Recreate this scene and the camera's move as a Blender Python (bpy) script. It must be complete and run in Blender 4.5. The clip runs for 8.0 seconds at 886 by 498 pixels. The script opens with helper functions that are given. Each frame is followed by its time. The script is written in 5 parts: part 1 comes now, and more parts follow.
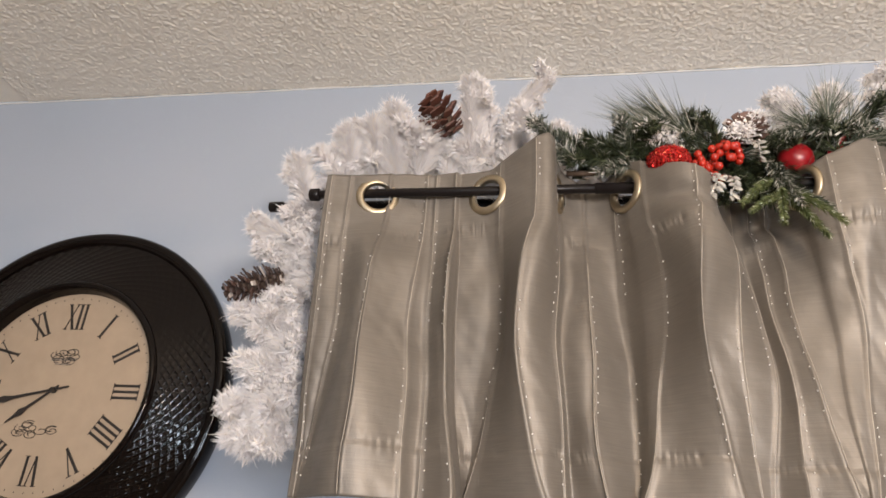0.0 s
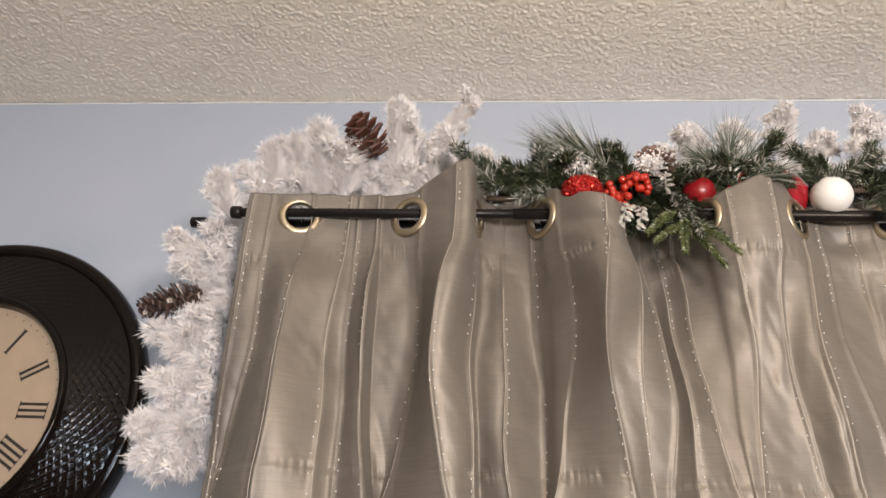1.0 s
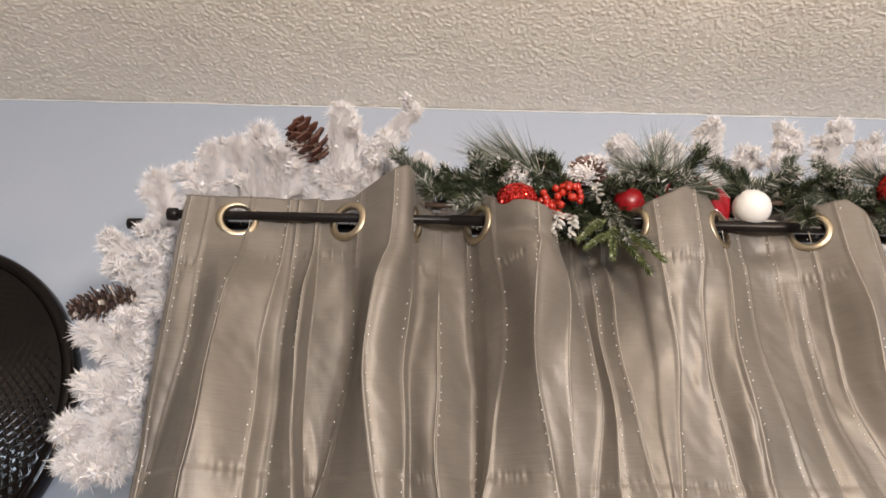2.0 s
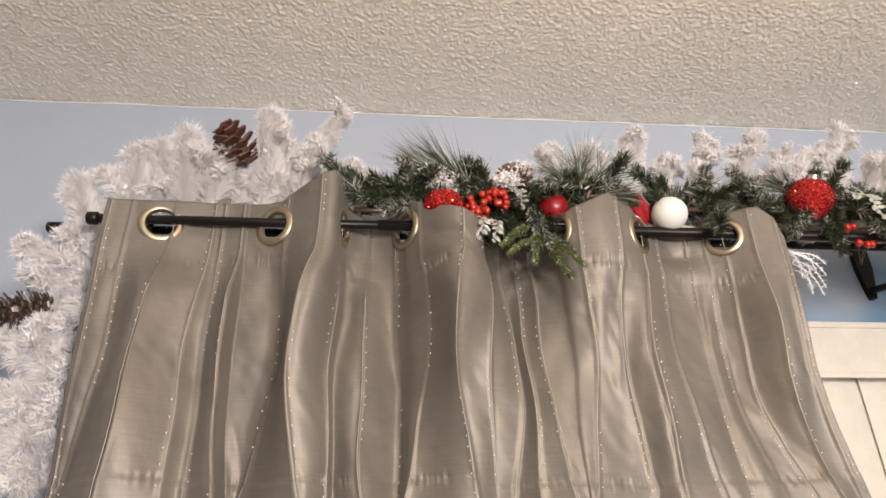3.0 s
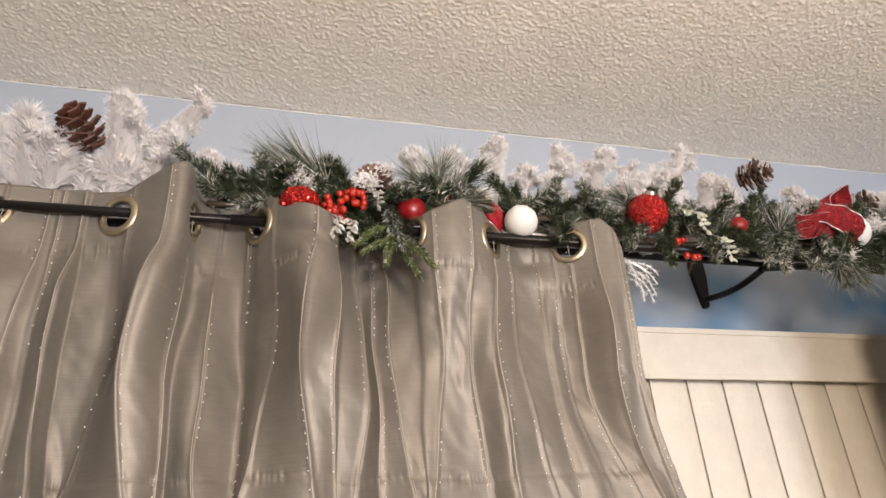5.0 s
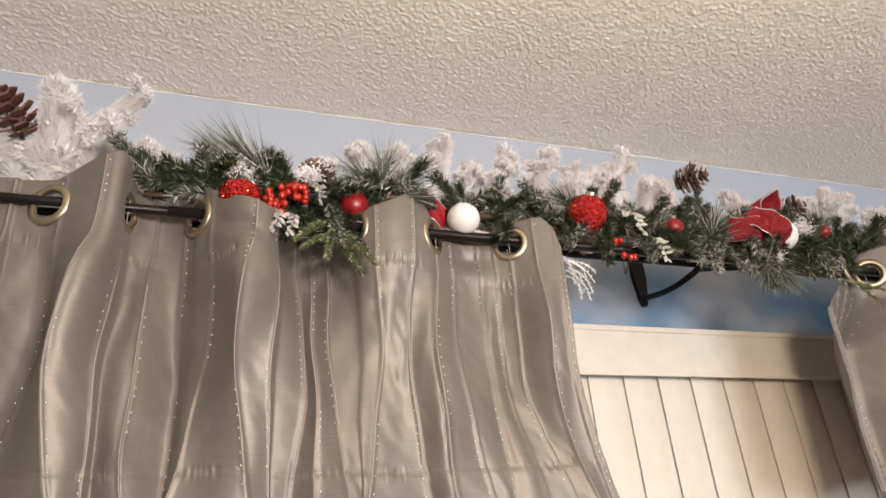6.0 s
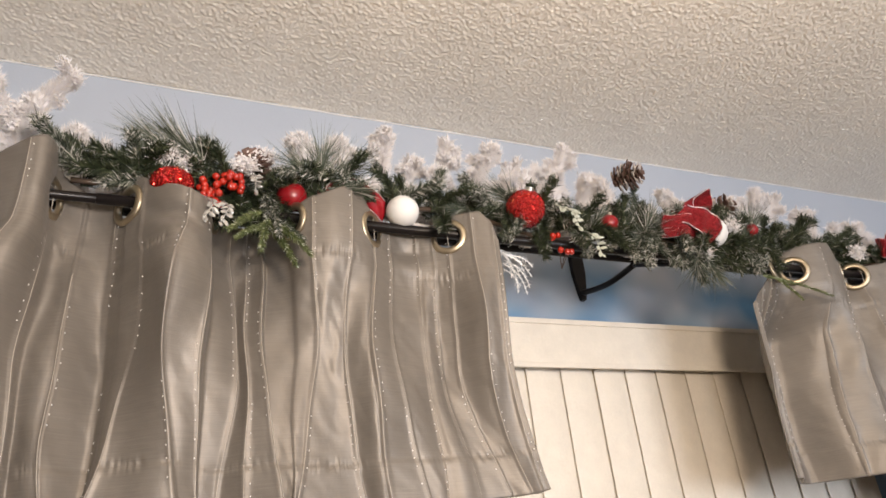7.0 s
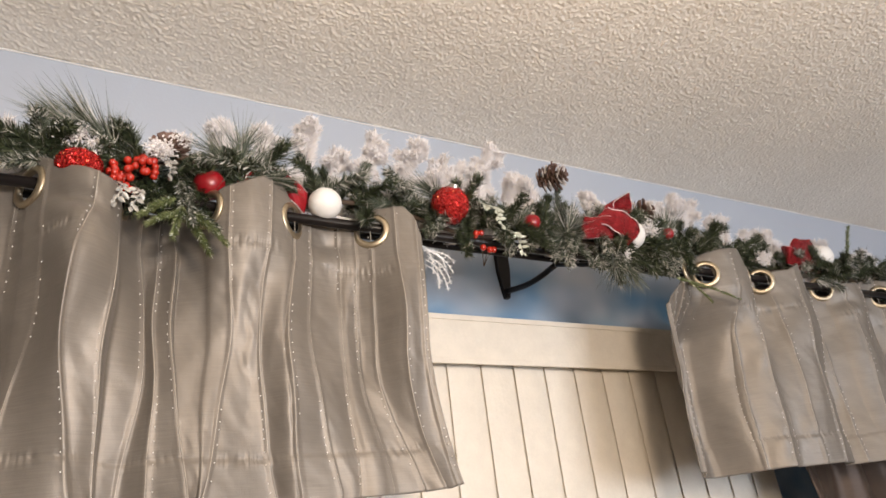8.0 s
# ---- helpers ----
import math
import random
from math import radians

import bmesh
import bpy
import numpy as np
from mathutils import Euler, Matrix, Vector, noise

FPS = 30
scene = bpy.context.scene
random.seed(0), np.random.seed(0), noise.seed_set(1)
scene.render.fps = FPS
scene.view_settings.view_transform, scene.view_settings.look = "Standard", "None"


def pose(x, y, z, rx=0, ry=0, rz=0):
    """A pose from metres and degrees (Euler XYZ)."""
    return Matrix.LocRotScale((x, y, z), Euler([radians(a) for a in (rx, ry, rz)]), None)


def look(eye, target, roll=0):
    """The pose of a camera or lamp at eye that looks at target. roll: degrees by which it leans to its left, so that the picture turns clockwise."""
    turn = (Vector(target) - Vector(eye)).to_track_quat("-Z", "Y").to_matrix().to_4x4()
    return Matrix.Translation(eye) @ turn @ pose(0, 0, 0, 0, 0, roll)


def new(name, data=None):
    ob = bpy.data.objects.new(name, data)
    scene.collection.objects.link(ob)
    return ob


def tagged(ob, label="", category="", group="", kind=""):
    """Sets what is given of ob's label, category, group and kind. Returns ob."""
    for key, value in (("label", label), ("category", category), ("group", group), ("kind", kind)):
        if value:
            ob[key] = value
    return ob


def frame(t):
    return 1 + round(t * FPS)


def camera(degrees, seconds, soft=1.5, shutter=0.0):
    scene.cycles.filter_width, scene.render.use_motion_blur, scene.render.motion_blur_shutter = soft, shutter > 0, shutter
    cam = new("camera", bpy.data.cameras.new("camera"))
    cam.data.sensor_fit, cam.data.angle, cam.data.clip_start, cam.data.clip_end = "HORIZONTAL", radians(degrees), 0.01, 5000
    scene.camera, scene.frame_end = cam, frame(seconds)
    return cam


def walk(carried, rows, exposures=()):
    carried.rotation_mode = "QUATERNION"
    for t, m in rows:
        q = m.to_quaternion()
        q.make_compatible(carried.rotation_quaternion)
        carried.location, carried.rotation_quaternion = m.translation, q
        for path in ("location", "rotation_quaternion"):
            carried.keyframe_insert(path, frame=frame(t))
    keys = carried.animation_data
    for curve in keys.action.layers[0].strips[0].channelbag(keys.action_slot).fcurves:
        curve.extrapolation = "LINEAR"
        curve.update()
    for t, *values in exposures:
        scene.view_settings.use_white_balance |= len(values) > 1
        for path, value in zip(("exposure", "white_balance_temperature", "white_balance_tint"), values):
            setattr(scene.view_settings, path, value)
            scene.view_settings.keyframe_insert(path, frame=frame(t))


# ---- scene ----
cam = camera(67.0, 8.0, soft=1.6)
PATH = [
    (0, (-0.106, -1.106, 1.632), (-0.416, 0.677, 2.483), 3.7),
    (0.5, (-0.092, -1.115, 1.636), (-0.298, 0.671, 2.513), 3.4),
    (1, (-0.08, -1.122, 1.636), (-0.209, 0.661, 2.532), 2.4),
    (1.5, (-0.069, -1.128, 1.633), (-0.125, 0.653, 2.54), 1.8),
    (3, (-0.025, -1.145, 1.628), (0.128, 0.623, 2.55), -1.0),
    (3.5, (-0.01, -1.149, 1.627), (0.254, 0.603, 2.553), -2.4),
    (4, (0.003, -1.154, 1.624), (0.352, 0.582, 2.553), -2.9),
    (4.5, (0.013, -1.158, 1.622), (0.425, 0.569, 2.543), -3.3),
    (6, (0.039, -1.174, 1.615), (0.641, 0.51, 2.51), -4.6),
    (6.5, (0.047, -1.18, 1.614), (0.716, 0.489, 2.49), -5.3),
    (7, (0.058, -1.184, 1.61), (0.794, 0.461, 2.477), -5.8),
    (7.5, (0.069, -1.189, 1.609), (0.893, 0.421, 2.463), -6.4),
    (8, (0.078, -1.19, 1.605), (0.988, 0.38, 2.447), -6.7),
]
walk(cam, [(t, look(eye, target, roll)) for t, eye, target, roll in PATH])

# ---------------------------------------------------------------- world, lights
ROOM_X0, ROOM_X1, ROOM_Y0, CEIL = -2.6, 3.4, -4.4, 2.55
world = bpy.data.worlds.new("sky")
scene.world = world
world.use_nodes = True
sky = world.node_tree.nodes.new("ShaderNodeTexSky")
sky.sky_type, sky.sun_disc, sky.sun_elevation, sky.sun_rotation = "NISHITA", False, radians(3), radians(200)
world.node_tree.links.new(sky.outputs[0], world.node_tree.nodes["Background"].inputs[0])
world.node_tree.nodes["Background"].inputs[1].default_value = 0.05


def lamp(name, kind, energy, colour, m, size=0.1, size_y=None):
    data = bpy.data.lights.new(name, kind)
    data.energy, data.color = energy, colour
    if kind == "AREA":
        data.shape, data.size, data.size_y = "RECTANGLE", size, size_y or size
    else:
        data.shadow_soft_size = size
    ob = new(name, data)
    ob.matrix_world = m
    return ob


# the room's warm ceiling lamp, and daylight through the window in the far wall
lamp("ceiling_bulb", "POINT", 34, (1.0, 0.80, 0.62), pose(0.33, -1.60, 1.86), 0.11)
lamp("window_daylight", "AREA", 58, (0.82, 0.88, 1.0), look((1.5, -4.35, 1.3), (1.0, -1.0, 2.2)), 1.5, 1.0)
lamp("small_window_daylight", "AREA", 9, (0.72, 0.86, 1.0), look((-0.65, -4.35, 1.78), (-0.6, 0, 1.9)), 0.36, 0.36)
scene.view_settings.exposure = 0.72

# ---------------------------------------------------------------- materials


def material(name, colour, rough=0.6, metal=0.0, spots=0.0, scale=8.0, bump=0.0, bump_scale=60.0, **more):
    """A principled material with colour variation at two scales and a fine relief."""
    m = bpy.data.materials.new(name)
    m.use_nodes = True
    nt = m.node_tree
    b = nt.nodes["Principled BSDF"]
    b.inputs["Base Color"].default_value = (*colour, 1)
    b.inputs["Roughness"].default_value, b.inputs["Metallic"].default_value = rough, metal
    for key, value in more.items():
        b.inputs[key.replace("_", " ")].default_value = value
    co = nt.nodes.new("ShaderNodeTexCoord")
    if spots:
        mix = nt.nodes.new("ShaderNodeMix")
        mix.data_type = "RGBA"
        n1, n2, add = nt.nodes.new("ShaderNodeTexNoise"), nt.nodes.new("ShaderNodeTexNoise"), nt.nodes.new("ShaderNodeMath")
        n1.inputs["Scale"].default_value, n2.inputs["Scale"].default_value = scale, scale * 9
        n1.inputs["Detail"].default_value = 5
        add.operation = "MULTIPLY_ADD"
        add.inputs[1].default_value = 0.45
        nt.links.new(co.outputs["Object"], n1.inputs["Vector"])
        nt.links.new(co.outputs["Object"], n2.inputs["Vector"])
        nt.links.new(n2.outputs["Fac"], add.inputs[0])
        nt.links.new(n1.outputs["Fac"], add.inputs[2])
        mix.inputs["A"].default_value = (*[c * (1 - spots) for c in colour], 1)
        mix.inputs["B"].default_value = (*[min(1, c * (1 + spots)) for c in colour], 1)
        sub = nt.nodes.new("ShaderNodeMapRange")
        sub.inputs["From Min"].default_value, sub.inputs["From Max"].default_value = 0.45, 1.0
        nt.links.new(add.outputs[0], sub.inputs["Value"])
        nt.links.new(sub.outputs["Result"], mix.inputs["Factor"])
        nt.links.new(mix.outputs["Result"], b.inputs["Base Color"])
    if bump:
        nb, bp = nt.nodes.new("ShaderNodeTexNoise"), nt.nodes.new("ShaderNodeBump")
        nb.inputs["Scale"].default_value, nb.inputs["Detail"].default_value = bump_scale, 4
        bp.inputs["Strength"].default_value, bp.inputs["Distance"].default_value = bump, 0.002
        nt.links.new(co.outputs["Object"], nb.inputs["Vector"])
        nt.links.new(nb.outputs["Fac"], bp.inputs["Height"])
        nt.links.new(bp.outputs["Normal"], b.inputs["Normal"])
    return m


def mural_paint():
    """Sky-blue wall paint: pale above, deeper blue with soft white clouds lower down, the blue darkened further for the
    garland's shade.
    """
    m = material("mural_paint", (0.6, 0.68, 0.8), 0.75, bump=0.12, bump_scale=160)
    nt = m.node_tree
    b = nt.nodes["Principled BSDF"]
    co = nt.nodes.new("ShaderNodeTexCoord")
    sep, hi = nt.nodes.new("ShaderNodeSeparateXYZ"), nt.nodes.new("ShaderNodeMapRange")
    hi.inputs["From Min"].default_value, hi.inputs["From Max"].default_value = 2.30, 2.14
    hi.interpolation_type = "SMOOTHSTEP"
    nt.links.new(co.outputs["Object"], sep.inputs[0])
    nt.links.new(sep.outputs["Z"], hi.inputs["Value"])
    cloud, ramp = nt.nodes.new("ShaderNodeTexNoise"), nt.nodes.new("ShaderNodeValToRGB")
    cloud.inputs["Scale"].default_value, cloud.inputs["Detail"].default_value = 5.0, 1.5
    mp = nt.nodes.new("ShaderNodeMapping")
    mp.inputs["Location"].default_value, mp.inputs["Scale"].default_value = (0.35, 0, 0.1), (1, 1, 1.3)
    nt.links.new(co.outputs["Object"], mp.inputs[0])
    nt.links.new(mp.outputs[0], cloud.inputs["Vector"])
    nt.links.new(cloud.outputs["Fac"], ramp.inputs[0])
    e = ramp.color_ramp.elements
    # mural blue, deepened to hold the shade of garland and rod as well
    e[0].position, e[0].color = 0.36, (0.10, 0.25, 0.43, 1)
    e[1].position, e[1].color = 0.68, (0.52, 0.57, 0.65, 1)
    fine = nt.nodes.new("ShaderNodeTexNoise")
    fine.inputs["Scale"].default_value = 2.2
    nt.links.new(co.outputs["Object"], fine.inputs["Vector"])
    pale = nt.nodes.new("ShaderNodeMix")
    pale.data_type = "RGBA"
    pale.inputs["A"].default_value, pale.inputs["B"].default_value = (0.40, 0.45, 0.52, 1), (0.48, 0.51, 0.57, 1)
    nt.links.new(fine.outputs["Fac"], pale.inputs["Factor"])
    mix = nt.nodes.new("ShaderNodeMix")
    mix.data_type = "RGBA"
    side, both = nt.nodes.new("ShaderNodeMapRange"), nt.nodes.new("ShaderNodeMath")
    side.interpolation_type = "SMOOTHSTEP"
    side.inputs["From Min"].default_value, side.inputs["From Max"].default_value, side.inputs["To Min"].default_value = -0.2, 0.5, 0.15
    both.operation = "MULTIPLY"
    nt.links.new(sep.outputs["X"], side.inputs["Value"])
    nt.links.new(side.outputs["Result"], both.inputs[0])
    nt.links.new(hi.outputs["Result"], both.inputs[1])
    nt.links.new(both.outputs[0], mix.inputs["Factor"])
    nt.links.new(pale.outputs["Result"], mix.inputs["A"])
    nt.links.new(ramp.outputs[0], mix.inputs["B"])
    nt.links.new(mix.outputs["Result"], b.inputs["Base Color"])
    return m


def satin(name, colour):
    """Slubbed satin: woven cross threads with uneven slubs, a soft broad sheen that runs with the weave."""
    m = material(name, colour, 0.5, 0.38, bump=0.0, Specular_IOR_Level=0.4, Sheen_Weight=0.05, Sheen_Roughness=0.4)
    nt = m.node_tree
    b = nt.nodes["Principled BSDF"]
    co = nt.nodes.new("ShaderNodeTexCoord")

    def noise(stretch, scale, detail):
        mp, n = nt.nodes.new("ShaderNodeMapping"), nt.nodes.new("ShaderNodeTexNoise")
        mp.inputs["Scale"].default_value = stretch
        n.inputs["Scale"].default_value, n.inputs["Detail"].default_value = scale, detail
        nt.links.new(co.outputs["Object"], mp.inputs[0])
        nt.links.new(mp.outputs[0], n.inputs["Vector"])
        return n

    slub, patch, warp = noise((9, 9, 300), 3, 4), noise((1, 1, 1), 11, 3), noise((700, 700, 40), 2, 2)
    crumple, more = noise((1, 1, 0.5), 75, 3), nt.nodes.new("ShaderNodeMath")
    more.operation = "MULTIPLY_ADD"
    more.inputs[1].default_value = 2.4
    mixh, bp = nt.nodes.new("ShaderNodeMath"), nt.nodes.new("ShaderNodeBump")
    mixh.operation = "MULTIPLY_ADD"
    mixh.inputs[1].default_value = 0.5
    nt.links.new(warp.outputs["Fac"], mixh.inputs[0])
    nt.links.new(slub.outputs["Fac"], mixh.inputs[2])
    bp.inputs["Strength"].default_value, bp.inputs["Distance"].default_value = 0.22, 0.0007
    nt.links.new(crumple.outputs["Fac"], more.inputs[0])
    nt.links.new(mixh.outputs[0], more.inputs[2])
    nt.links.new(more.outputs[0], bp.inputs["Height"])
    nt.links.new(bp.outputs["Normal"], b.inputs["Normal"])
    mix, add = nt.nodes.new("ShaderNodeMix"), nt.nodes.new("ShaderNodeMath")
    mix.data_type = "RGBA"
    add.operation = "MULTIPLY"
    nt.links.new(slub.outputs["Fac"], add.inputs[0])
    nt.links.new(patch.outputs["Fac"], add.inputs[1])
    nt.links.new(add.outputs[0], mix.inputs["Factor"])
    mix.inputs["A"].default_value = (*[c * 0.78 for c in colour], 1)
    mix.inputs["B"].default_value = (*[min(1, c * 1.6) for c in colour], 1)
    nt.links.new(mix.outputs["Result"], b.inputs["Base Color"])
    rough = nt.nodes.new("ShaderNodeMapRange")
    rough.inputs["To Min"].default_value, rough.inputs["To Max"].default_value = 0.40, 0.60
    nt.links.new(patch.outputs["Fac"], rough.inputs["Value"])
    nt.links.new(rough.outputs["Result"], b.inputs["Roughness"])
    return m


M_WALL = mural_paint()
M_PLAIN = material("plain_wall_paint", (0.36, 0.32, 0.27), 0.8, spots=0.05, bump=0.1)
M_CEIL = material("textured_ceiling_paint", (0.86, 0.81, 0.73), 0.85, spots=0.06, scale=3, bump=0.35, bump_scale=220)
M_TRIM = material("white_caulk", (0.8, 0.79, 0.77), 0.6, spots=0.05, bump=0.1)
M_FLOOR = material("brown_carpet", (0.26, 0.21, 0.16), 0.95, spots=0.25, scale=30, bump=0.5, bump_scale=300)
M_SATIN = satin("taupe_satin", (0.192, 0.172, 0.149))
M_SEAM = material("satin_cord", (0.36, 0.325, 0.28), 0.5, 0.1, spots=0.15, scale=60)
M_BEAD = material("white_thread", (0.82, 0.81, 0.78), 0.35)
M_DRAPE = satin("brown_drape", (0.075, 0.05, 0.035))
M_ROD = material("black_enamel", (0.010, 0.008, 0.008), 0.30, spots=0.2, scale=20, bump=0.05, bump_scale=300, Specular_IOR_Level=0.2)
M_BRASS = material("antique_nickel", (0.46, 0.39, 0.28), 0.42, 1.0, spots=0.15, scale=40)
M_VANE = material("cream_embossed_vinyl", (0.72, 0.665, 0.575), 0.5, spots=0.06, scale=25, bump=0.45, bump_scale=90)
M_CLOCK = material("dark_bronze_lacquer", (0.004, 0.0022, 0.0018), 0.09, 0.0, spots=0.3, scale=12, bump=0.05, bump_scale=200, Specular_IOR_Level=0.3)
M_DIAL = material("aged_ivory_dial", (0.43, 0.33, 0.235), 0.5, spots=0.10, scale=5)
M_INK = material("black_ink", (0.025, 0.02, 0.018), 0.5)
M_FRAME = material("white_window_frame", (0.7, 0.7, 0.68), 0.4, spots=0.03)
M_GLASS = material("window_glass", (0.95, 0.97, 0.98), 0.02, Transmission_Weight=1.0)

# ---------------------------------------------------------------- mesh helpers


def mesh(name, verts, faces, mat, parent=None, smooth=True, label=""):
    me = bpy.data.meshes.new(name)
    me.from_pydata(np.asarray(verts, float).tolist(), [], faces.tolist() if isinstance(faces, np.ndarray) else faces)
    me.materials.append(mat)
    if smooth:
        me.shade_smooth()
    ob = new(name, me)
    ob.parent = parent
    return tagged(ob, label)


def part(name, bm, mat, parent=None, label="", smooth=False):
    me = bpy.data.meshes.new(name)
    bmesh.ops.recalc_face_normals(bm, faces=bm.faces)
    bm.to_mesh(me)
    bm.free()
    me.materials.append(mat)
    if smooth:
        me.shade_smooth()
    ob = new(name, me)
    ob.parent = parent
    return tagged(ob, label)


def thing(name, label, category, group="", kind="", at=(0, 0, 0)):
    ob = new(name)
    ob.location = at
    ob.empty_display_size = 0.05
    return tagged(ob, label, category, group, kind)


def box(bm, x0, x1, y0, y1, z0, z1, bevel=0.0):
    got = bmesh.ops.create_cube(bm, size=1, matrix=Matrix.Translation(((x0 + x1) / 2, (y0 + y1) / 2, (z0 + z1) / 2)) @ Matrix.Diagonal((x1 - x0, y1 - y0, z1 - z0, 1)))
    if bevel:
        edges = list({e for v in got["verts"] for e in v.link_edges})
        bmesh.ops.bevel(bm, geom=edges, offset=bevel, segments=2, affect="EDGES", profile=0.5)
    return bm


def tube(points, radii, sides=8, closed=False):
    """Verts and faces of a tube along points."""
    pts = np.asarray(points, float)
    n = len(pts)
    radii = np.broadcast_to(np.asarray(radii, float), (n,))
    tan = np.gradient(pts, axis=0)
    if closed:
        tan = np.roll(pts, -1, 0) - np.roll(pts, 1, 0)
    tan /= np.linalg.norm(tan, axis=1)[:, None] + 1e-12
    ref = np.array([0.13, 0.21, 0.97]) if abs(tan[0] @ np.array([0.13, 0.21, 0.97])) < 0.9 else np.array([1.0, 0.1, 0.0])
    a = np.cross(tan, ref)
    a /= np.linalg.norm(a, axis=1)[:, None] + 1e-12
    b = np.cross(tan, a)
    ang = np.linspace(0, 2 * np.pi, sides, endpoint=False)
    v = pts[:, None] + radii[:, None, None] * (np.cos(ang)[None, :, None] * a[:, None] + np.sin(ang)[None, :, None] * b[:, None])
    faces = []
    for i in range(n if closed else n - 1):
        k = (i + 1) % n
        for j in range(sides):
            faces.append((i * sides + j, i * sides + (j + 1) % sides, k * sides + (j + 1) % sides, k * sides + j))
    if not closed:
        faces += [tuple(range(sides))[::-1], tuple(range((n - 1) * sides, n * sides))]
    return v.reshape(-1, 3), faces


def joined(chunks):
    verts, faces, n = [], [], 0
    for v, f in chunks:
        verts.append(np.asarray(v, float).reshape(-1, 3))
        faces += (f + n).tolist() if isinstance(f, np.ndarray) else [tuple(i + n for i in face) for face in f]
        n += len(verts[-1])
    return np.concatenate(verts), faces


def wander(seed, low, high, count=5):
    """A smooth random function of one number, about -1 to 1."""
    r = np.random.RandomState(seed)
    fr, ph, am = r.uniform(low, high, count), r.uniform(0, 6.283, count), r.uniform(0.4, 1, count)
    return lambda t: sum(a * np.sin(f * t + p) for f, p, a in zip(fr, ph, am)) / (0.6 * am.sum())


def lattice_noise(seed, cell_u, cell_v):
    """Smooth random field over the plane, about -1 to 1."""
    lat = np.random.RandomState(seed).uniform(-1, 1, (256, 256))

    def field(u, v):
        a, b = u / cell_u + 500.3, v / cell_v + 500.7
        i, j = np.floor(a).astype(int), np.floor(b).astype(int)
        p, q = a - i, b - j
        p, q = p * p * p * (p * (p * 6 - 15) + 10), q * q * q * (q * (q * 6 - 15) + 10)
        i, j, k, m = i % 256, j % 256, (i + 1) % 256, (j + 1) % 256
        return (lat[i, j] * (1 - p) + lat[k, j] * p) * (1 - q) + (lat[i, m] * (1 - p) + lat[k, m] * p) * q

    return field


# ---------------------------------------------------------------- the room


def wall_with_hole(name, x0, x1, z0, z1, hx0, hx1, hz0, hz1, y0, y1, mat, label):
    bm = bmesh.new()
    for a, b, c, d in ((x0, hx0, z0, z1), (hx1, x1, z0, z1), (hx0, hx1, z0, hz0), (hx0, hx1, hz1, z1)):
        box(bm, a, b, y0, y1, c, d)
    bmesh.ops.remove_doubles(bm, verts=bm.verts, dist=1e-5)
    return tagged(part(name, bm, mat), label, "wall", kind="structure")


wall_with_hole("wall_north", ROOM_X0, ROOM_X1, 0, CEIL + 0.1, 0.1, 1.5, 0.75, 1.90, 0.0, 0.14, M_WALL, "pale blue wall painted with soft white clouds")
wall_with_hole("wall_south", 0.2, ROOM_X1, 0, CEIL + 0.1, 0.75, 2.25, 0.8, 1.8, ROOM_Y0 - 0.14, ROOM_Y0, M_PLAIN, "plain painted wall with a wide window opening")
wall_with_hole("wall_south_west", ROOM_X0, 0.2, 0, CEIL + 0.1, -0.92, -0.38, 1.52, 2.04, ROOM_Y0 - 0.14, ROOM_Y0, M_PLAIN, "plain painted wall with a window opening")
for n, (a, b) in enumerate(((ROOM_X0 - 0.14, ROOM_X0), (ROOM_X1, ROOM_X1 + 0.14))):
    tagged(part(("wall_west", "wall_east")[n], box(bmesh.new(), a, b, ROOM_Y0 - 0.14, 0.14, 0, CEIL + 0.1), M_PLAIN), "plain painted side wall of the room", "wall", kind="structure")
tagged(part("floor", box(bmesh.new(), ROOM_X0, ROOM_X1, ROOM_Y0, 0, -0.1, 0), M_FLOOR), "brown carpeted floor of the room", "floor", kind="structure")


